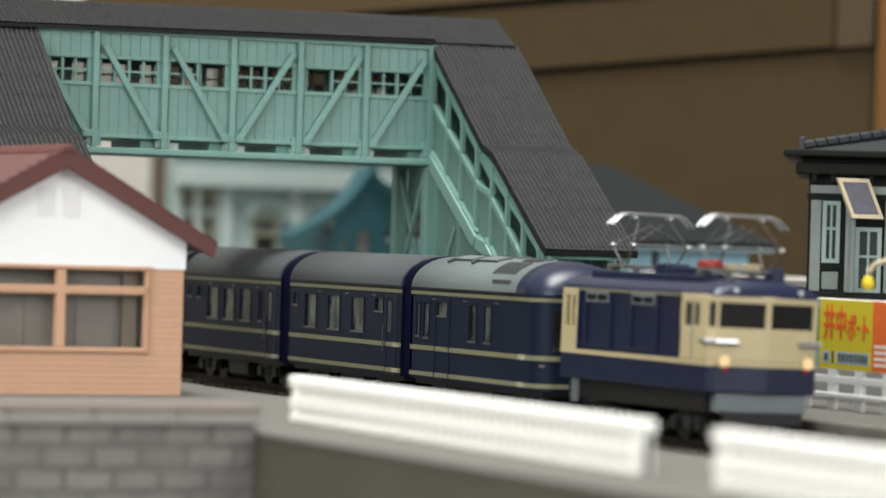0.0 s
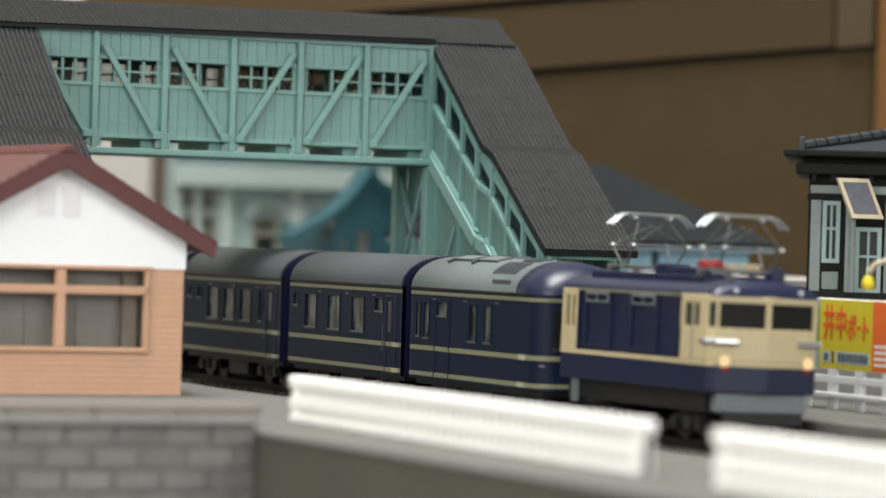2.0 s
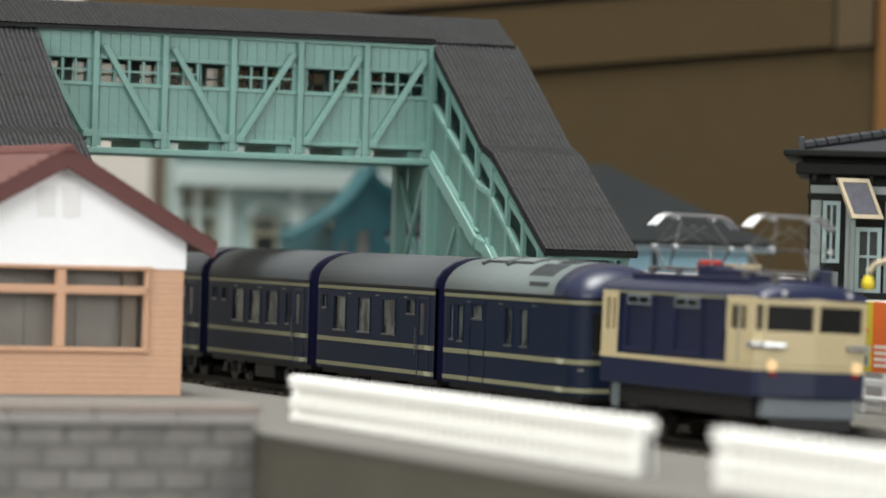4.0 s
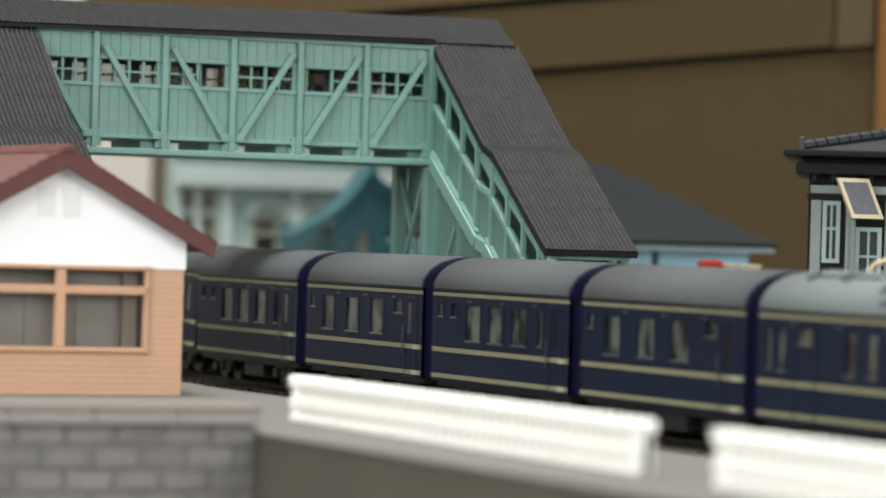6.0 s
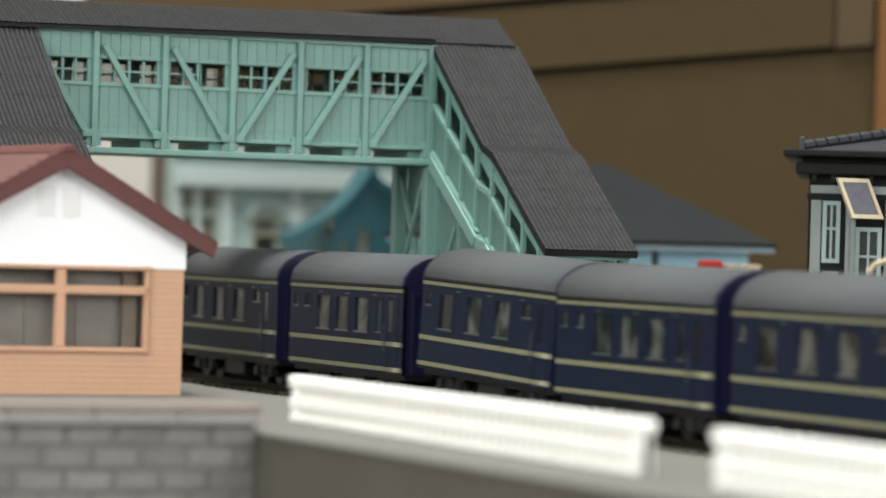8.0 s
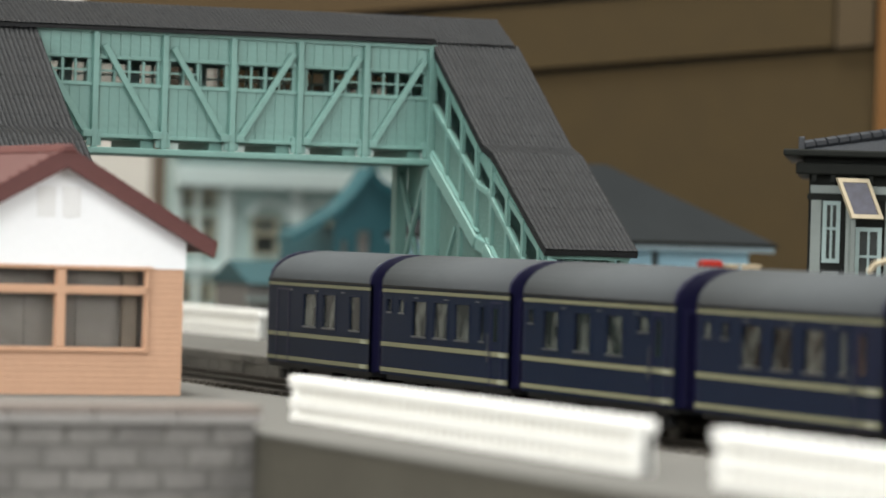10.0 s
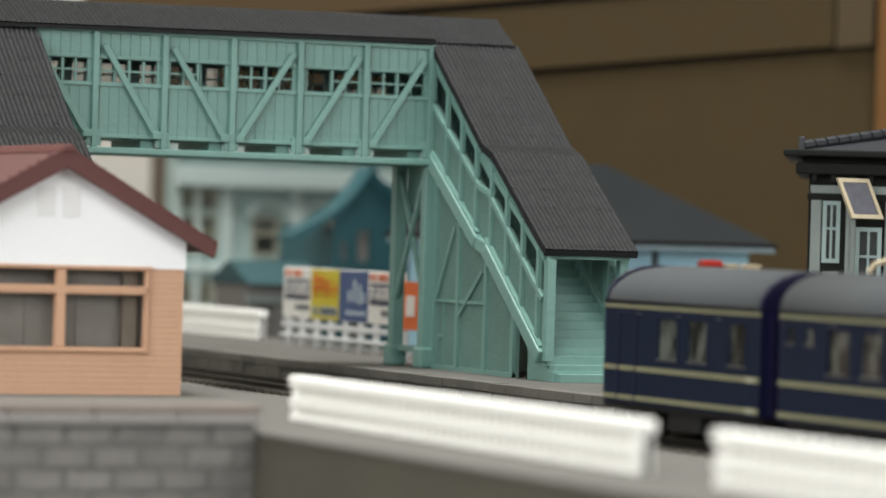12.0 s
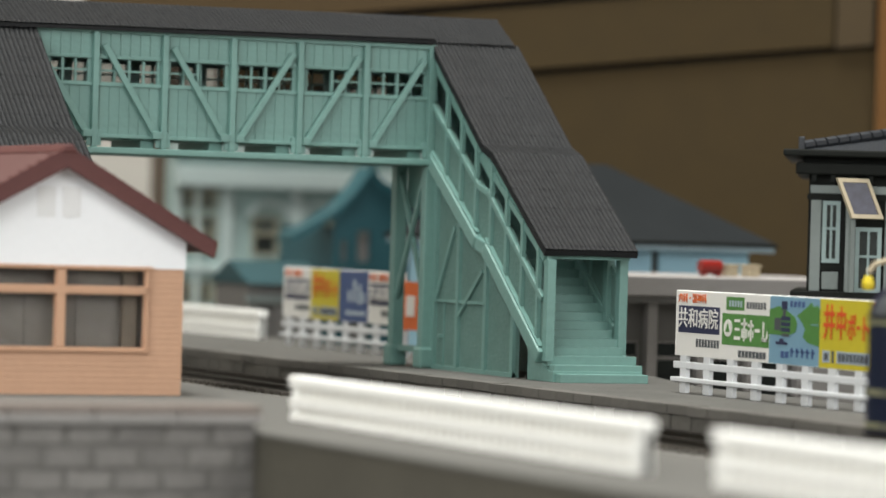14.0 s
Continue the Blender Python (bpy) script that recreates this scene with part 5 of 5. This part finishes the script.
    if kind == "van":
        sta = [(-0.3, 0.62, 0.10), (0.4, 0.80, 0.42), (2.0, 0.94, 0.74), (5.0, 1.0, 0.93), (9.5, 1.0, 1.0), (L, 1.0, 1.0)]
    if kind == "tail":
        sta = [(0.9, 1.0, 1.0), (L - 9, 1.0, 1.0), (L - 4.5, 1.0, 0.93), (L - 1.6, 0.93, 0.72), (L - 0.4, 0.8, 0.42), (L, 0.66, 0.12)]

    def roof_piece(stations):
        bm = bmesh.new()
        rings = []
        for y, fw, fh in stations:
            rings.append([bm.verts.new((x * fw, y, 21.0 + (z - 21.0) * fh)) for x, z in car_section(W + 0.12, 4.9, 21.0, 26.7, 16)])
        for a, b in zip(rings, rings[1:]):
            for i in range(len(a) - 1):
                bm.faces.new((a[i], a[i + 1], b[i + 1], b[i]))
        bm.faces.new(rings[0])
        bm.faces.new(rings[-1][::-1])
        return bm

    if kind == "van":
        part("roof_end", roof_piece(sta[:5]), LOCO_BLUE, car, "rounded blue roof end", smooth=True)
        roof = part("roof", roof_piece(sta[4:]), CAR_ROOF_PALE, car, "pale grey roof with vents", smooth=True)
        def roof_patch(y0, y1, a0, a1, out):
            """A thin plate that follows the roof's arch between two angles."""
            bm = bmesh.new()
            rows = []
            for i in range(5):
                a = radians(a0 + (a1 - a0) * i / 4)
                c, h = math.cos(a), math.sin(a)
                x, z = (W + 0.12) * math.copysign(abs(c) ** 0.95, c), 21.0 + 5.7 * h
                rows.append([bm.verts.new((x + c * o, y, z + h * o)) for o in (-0.1, out) for y in (y0, y1)])
            for p, q in zip(rows, rows[1:]):
                for m, n in ((0, 1), (1, 3), (3, 2), (2, 0)):
                    bm.faces.new((p[m], p[n], q[n], q[m]))
            bm.faces.new((rows[0][0], rows[0][1], rows[0][3], rows[0][2]))
            bm.faces.new((rows[-1][0], rows[-1][2], rows[-1][3], rows[-1][1]))
            return bm

        for k in range(7):
            part("grille_bar", roof_patch(13.0 + k * 1.35, 13.55 + k * 1.35, 118, 146, 0.28), CAR_ROOF, roof, "dark roof grille bar")
        for k in range(5):
            part("grille_bar", roof_patch(13.0 + k * 1.35, 13.55 + k * 1.35, 94, 112, 0.28), CAR_ROOF, roof)
        for y in (27.0, 37.0):
            for lo_a, hi_a in ((100, 118), (62, 80)):
                v = part("ventilator", roof_patch(y, y + 7.5, lo_a, hi_a, 0.45), CAR_ROOF_PALE, roof, "pale roof ventilator")
                part("ventilator_mouth", roof_patch(y + 7.4, y + 8.2, lo_a + 1, hi_a + 9, 0.5), CAR_ROOF, roof, "dark ventilator mouth")
        part("hatch", box(-9.05, -7.0, 12.5, 19.5, 21.5, 23.2), CAR_ROOF, roof, "dark roof-edge hatch")
    else:
        roof = part("roof", roof_piece([(y, a, b) for y, a, b in sta]), CAR_ROOF, car, "smooth grey arched roof", smooth=True)
    # underframe
    part("underframe", box(-8.2, 8.2, 0.6, L - 0.6, 4.0, 4.9), BLACK, car, "black underframe")
    part("equipment_box", box(-7.6, 7.6, 21.0, 31.5, 1.3, 4.0), BLACK, car, "black underfloor box", bevel=0.2)
    part("interior_floor", box(-8.4, 8.4, 0.9, L - 0.9, 9.0, 9.4), SHADE_WALL, car)
    for y in (-1.0, L - 0.4):
        part("coupler", box(-1.0, 1.0, y - 3.6, y + 1.6, 2.6, 3.8), BLACK, car, "black coupler")
    bogie(car, 10.5)
    bogie(car, L - 10.5)
    return car


def pantograph(loco, y):
    p = part("pantograph", bar((-5, y, 26.0), (5, y, 26.0), 0.5, 0.5), CHROME, loco, "silver folding pantograph")
    for s in (-1, 1):
        for d in (-4.6, 4.6):
            part("insulator", rod((s * 4.6, y + d, 24.6), (s * 4.6, y + d, 26.2), 0.6, 8), ARM_WIRE, p)
        part("base_bar", rod((s * 4.6, y - 5.4, 26.2), (s * 4.6, y + 5.4, 26.2), 0.3, 8), ARM_WIRE, p)
        for d in (-1, 1):
            part("lower_arm", rod((s * 4.4, y + d * 1.0, 26.6), (s * 5.0, y + d * 3.6, 29.7), 0.15, 8), ARM_WIRE, p)
            part("hinge", rod((s * 5.0 - 0.35, y + d * 3.6, 29.7), (s * 5.0 + 0.35, y + d * 3.6, 29.7), 0.36, 10), CHROME, p, "bright hinge")
            part("upper_arm", rod((s * 5.0, y + d * 3.6, 29.7), (s * 2.6, y + d * 0.9, 34.0), 0.09, 8), ARM_WIRE, p)
            part("upper_arm", rod((s * 5.0, y + d * 3.6, 29.7), (-s * 1.4, y + d * 1.6, 33.2), 0.06, 6), ARM_WIRE, p)
    for d in (-1, 1):
        part("knee_bar", rod((-5.3, y + d * 3.6, 29.7), (5.3, y + d * 3.6, 29.7), 0.12, 8), ARM_WIRE, p)
        part("cross_bar", rod((-4.6, y + d * 5.2, 26.2), (4.6, y + d * 5.2, 26.2), 0.26, 8), ARM_WIRE, p)
        part("collector", wire([(-7.4, y + d * 0.9, 32.9), (-5.8, y + d * 0.9, 34.3), (-4.6, y + d * 0.9, 34.7), (4.6, y + d * 0.9, 34.7), (5.8, y + d * 0.9, 34.3), (7.4, y + d * 0.9, 32.9)], 0.25), CHROME, p)
    for s in (-1, 1):
        part("collector_link", rod((s * 3.2, y - 0.9, 34.2), (s * 3.2, y + 0.9, 34.2), 0.25, 8), CHROME, p)


def locomotive():
    """A short electric locomotive; its nose is at y = 0."""
    lo = thing("locomotive", (0, 0, 0), "blue and cream electric locomotive with two pantographs", "locomotive")
    W, L = 9.6, 51.5

    def plan(g, y1):
        return [(-W + g, y1), (-W + g, 1.9 + g * 0.4), (-W + 0.8, 0.7 + g), (-0.3, 0.0 + g), (0.3, 0.0 + g), (W - 0.8, 0.7 + g), (W - g, 1.9 + g * 0.4), (W - g, y1)]

    body = part("lower_body", prism([*plan(0, L)], "z", 7.8, 11.8), LOCO_BLUE, lo, "blue lower body band", bevel=0.2)
    part("cream_line", prism(plan(-0.07, L), "z", 11.8, 12.5), CREAM, lo, "cream waist line")
    mid = part("body_side", prism([(-W + 0.25, 10.4), (W - 0.25, 10.4), (W - 0.25, 46.0), (-W + 0.25, 46.0)], "z", 12.5, 22.4), LOCO_BLUE, lo, "blue panelled body side")
    for s in (-1, 1):
        o = s * (W - 0.25)
        lo_, hi_ = min(o, o + s * 0.3), max(o, o + s * 0.3)
        for y in (18.0, 34.0):
            part("side_panel", pierced("x", lo_, hi_, y, y + 9.5, 13.0, 21.8, [(y + 0.7, y + 8.8, 13.6, 20.6)]), LOCO_BLUE, mid, bevel=0.08)
            g = part("grille", box(min(o, o + s * 0.5), max(o, o + s * 0.5), y + 0.9, y + 8.6, 20.3, 22.0), GREY_PLASTIC, mid, "grey-edged side louvre")
            for q in (y + 1.3, y + 5.0):
                part("louvre_slot", box(min(o, o + s * 0.56), max(o, o + s * 0.56), q, q + 3.2, 20.6, 21.6), DARK_PANE, g)
        part("cream_line", box(min(o, o + s * 0.4), max(o, o + s * 0.4), 10.4, 46.0, 22.05, 22.4), STRIPE, mid, "thin cream line under the roof")
        for y in (11.0, 45.0):
            part("side_rib", box(lo_, hi_, y, y + 0.8, 12.6, 22.2), LOCO_BLUE, mid)
    cab = part("cab", prism(plan(0, 10.4), "z", 12.5, 17.6), CREAM, lo, "cream cab front", bevel=0.2)
    part("cab_glass", prism(plan(0.35, 10.0), "z", 17.6, 21.5), DARK_PANE, cab, "dark cab windows")
    part("cab_head", prism(plan(0, 10.4), "z", 21.4, 22.5), CREAM, cab, bevel=0.15)
    for x, y, w in ((-0.0, 0.02, 0.9), (-8.4, 0.62, 0.5), (8.4, 0.62, 0.5)):
        part("window_pillar", box(x - w / 2, x + w / 2, y, y + 0.8, 17.5, 21.5), CREAM, cab)
    for s in (-1, 1):
        o = s * W
        lo_, hi_ = min(o, o - s * 0.5), max(o, o - s * 0.5)
        part("cab_side", pierced("x", lo_, hi_, 1.9, 10.4, 17.5, 21.5, [(4.4, 6.2, 17.5, 21.2), (6.9, 9.2, 17.5, 21.2)]), CREAM, cab)
        part("door_edge", box(min(o, o + s * 0.08), max(o, o + s * 0.08), 6.3, 6.6, 12.6, 21.6), GREY_PLASTIC, cab)
        part("rear_cab", pierced("x", lo_, hi_, 45.9, L, 12.5, 22.4, [(46.8, 48.0, 16.2, 21.2), (48.9, 50.2, 16.2, 21.2)]), CREAM, lo, "cream rear cab side")
    part("rear_wall", box(-W + 0.5, W - 0.5, L - 0.6, L, 12.5, 22.4), CREAM, lo)
    part("rear_core", box(-W + 0.6, W - 0.6, 46, L - 0.7, 12.5, 22.4), DARK_PANE, lo)
    # roof
    sec = [(x, z) for x, z in car_section(W - 0.1, 0, 22.4, 25.0, 14)]
    part("roof", prism(sec, "y", 3.0, L), LOCO_BLUE, lo, "blue arched roof")
    bm = bmesh.new()
    rings = []
    for y, fw, fh in ((3.0, 1, 1), (1.6, 0.99, 0.84), (0.5, 0.97, 0.4), (0.1, 0.95, 0.0)):
        rings.append([bm.verts.new((x * fw, y + 0.006 * x * x * (1 - fh), 22.4 + (z - 22.4) * fh)) for x, z in sec])
    for a, b in zip(rings, rings[1:]):
        for i in range(len(a) - 1):
            bm.faces.new((a[i], a[i + 1], b[i + 1], b[i]))
    part("roof_nose", bm, LOCO_BLUE, lo, "blue rounded roof front", smooth=True)
    part("roof_walkway", box(-6.4, 6.4, 9.5, 48, 24.3, 25.4), LOCO_BLUE, lo, bevel=0.2)
    part("roof_vent", box(-3.0, 3.0, 18.5, 27, 25.3, 26.6), LOCO_BLUE, lo, "dark blue roof hatch", bevel=0.3)
    part("roof_vent", box(-2.2, 2.2, 30, 34, 25.3, 27.0), LOCO_BLUE, lo, bevel=0.3)
    part("horn_cover", box(2.2, 4.6, 3.8, 6.2, 24.3, 27.0), LOCO_BLUE, lo, bevel=0.3)
    for s in (-1, 1):
        part("roof_lamp", rod((s * 5.6, 0.3, 23.3), (s * 5.6, 1.5, 23.3), 0.42, 12), CHROME, lo, "silver roof lamp")
        fy = 0.62
        part("headlamp_ring", rod((s * 7.2, fy - 0.45, 12.6), (s * 7.2, fy + 0.6, 12.6), 1.1, 16), CREAM, cab)
        part("headlamp", rod((s * 7.2, fy - 0.5, 12.6), (s * 7.2, fy, 12.6), 0.9, 16), LAMP_WARM, cab, "lit warm headlamp")
        part("tail_lens", rod((s * 7.0, fy - 0.5, 11.4), (s * 7.0, fy, 11.4), 0.42, 12), LAMP_RED, cab, "red tail lens")
        part("handrail", wire([(s * 9.85, 3.0, 15.5), (s * 9.8, 1.6, 15.5), (s * 9.0, 0.35, 15.5), (s * 5.4, -0.2, 15.5)], 0.5, 10), CHROME, cab, "bright handrail")
    # underframe
    part("skirt", prism([(-7.8, 1.2), (7.8, 1.2), (7.2, 4.2), (-7.2, 4.2)], "z", 4.8, 7.8), GREY_PLASTIC, lo, "grey front skirt", bevel=0.2)
    part("plough", prism([(-6.8, 0.4), (6.8, 0.4), (6.8, 1.4), (-6.8, 1.4)], "z", 3.0, 4.8), BLACK, lo)
    part("coupler", box(-1.2, 1.2, L - 1.2, L + 3.0, 2.6, 4.0), BLACK, lo)
    part("underframe", box(-8.0, 8.0, 4.2, L - 0.5, 4.6, 7.8), BLACK, lo, "black underframe")
    for y in (46.0, 47.2):
        part("step_bar", box(-9.2, -8.6, y, y + 0.5, 4.0, 7.8), GREY_PLASTIC, lo)
    bogie(lo, 11.0)
    bogie(lo, L - 11.0)
    pantograph(lo, 40.2)
    pantograph(lo, 9.6)
    return lo


LOCO = locomotive()
VAN = coach("van", "navy luggage coach with rounded end and vented pale roof")
CAR_A = coach("A", "navy sleeping coach with cream stripes and three wide windows")
CAR_B = coach("B", "navy sleeping coach with cream stripes and grouped windows")
TAIL = coach("tail", "navy end coach with a rounded drooping roof end")
here = Matrix.Identity(4)


def rolling_of(car):
    return [o for o in car.children_recursive if o.name.startswith("wheelset")]


# each car with the place of its front end before the train moves off, and its own lean
TRAIN = [(LOCO, 481.8, 2), (VAN, 541.5, 0), (CAR_A, 598.6, 0), (CAR_B, 657.6, 0), (copy_thing(CAR_A, here), 716.6, 0),
         (copy_thing(CAR_B, here), 776.2, 0), (copy_thing(CAR_A, here), 833.6, 1), (copy_thing(CAR_B, here), 893.4, 0),
         (copy_thing(CAR_A, here), 954.8, 0), (copy_thing(CAR_B, here), 1014.4, 0), (TAIL, 1074.3, 0)]
TRAIN[6][0]["label"] = "navy sleeping coach with cream stripes, leaning on its bogies"

# how far the train has run, in millimetres, by the second
RUN = [(0.0, 0.0), (2.0, 0.0), (2.5, 0.45), (3.0, 1.0), (3.2, 1.3), (3.6, 6.0), (4.0, 14.5), (4.4, 27.0), (4.8, 44.0), (5.3, 75.4), (5.5, 93.2), (6.0, 127.0),
       (6.5, 159.3), (7.0, 196.2), (7.5, 244.6), (8.0, 295.2), (8.2, 314.8), (8.6, 350.5), (9.0, 384.5), (9.4, 416.0), (9.8, 446.0), (10.3, 482.8), (10.5, 496.8),
       (11.0, 535.2), (11.5, 575.8), (12.0, 607.2), (12.5, 629.8), (13.0, 649.2), (13.5, 668.8), (14.0, 688.3)]


def run_at(t):
    for (a, p), (b, q) in zip(RUN, RUN[1:]):
        if a <= t <= b:
            return p + (q - p) * (t - a) / (b - a)
    return RUN[-1][1]


def motions():
    for car, y, lean in TRAIN:
        if lean == 2:
            def where(s):
                return Matrix.Translation(Vector((0, y - s, 0)) * MM) @ pose(0, 0, 0, 0, 1.2, 0)
        elif lean:
            def where(s):
                return Matrix.Translation(Vector((0.3, y - s, 0.1)) * MM) @ pose(0, 0, 0, 1.5, 2.4, 0)
        else:
            def where(s):
                return Matrix.Translation(Vector((0, y - s, 0)) * MM)
        walk(car, [(t, where(s)) for t, s in RUN])
        wheels = rolling_of(car)
        for w in wheels:
            at = w.location.copy()
            rows, turn, last = [(0.0, Matrix.Translation(at)), (2.0, Matrix.Translation(at))], 0.0, 0.0
            t = 2.0
            while t < 14.0 - 1e-6:
                t = min(t + 1 / 30, 14.0)
                s = run_at(t)
                turn = s / 2.45
                if (turn - last) > 1.1 or t >= 14.0:
                    rows.append((t, Matrix.Translation(at) @ Matrix.Rotation(turn, 4, "X")))
                    last = turn
            walk(w, rows)


motions()
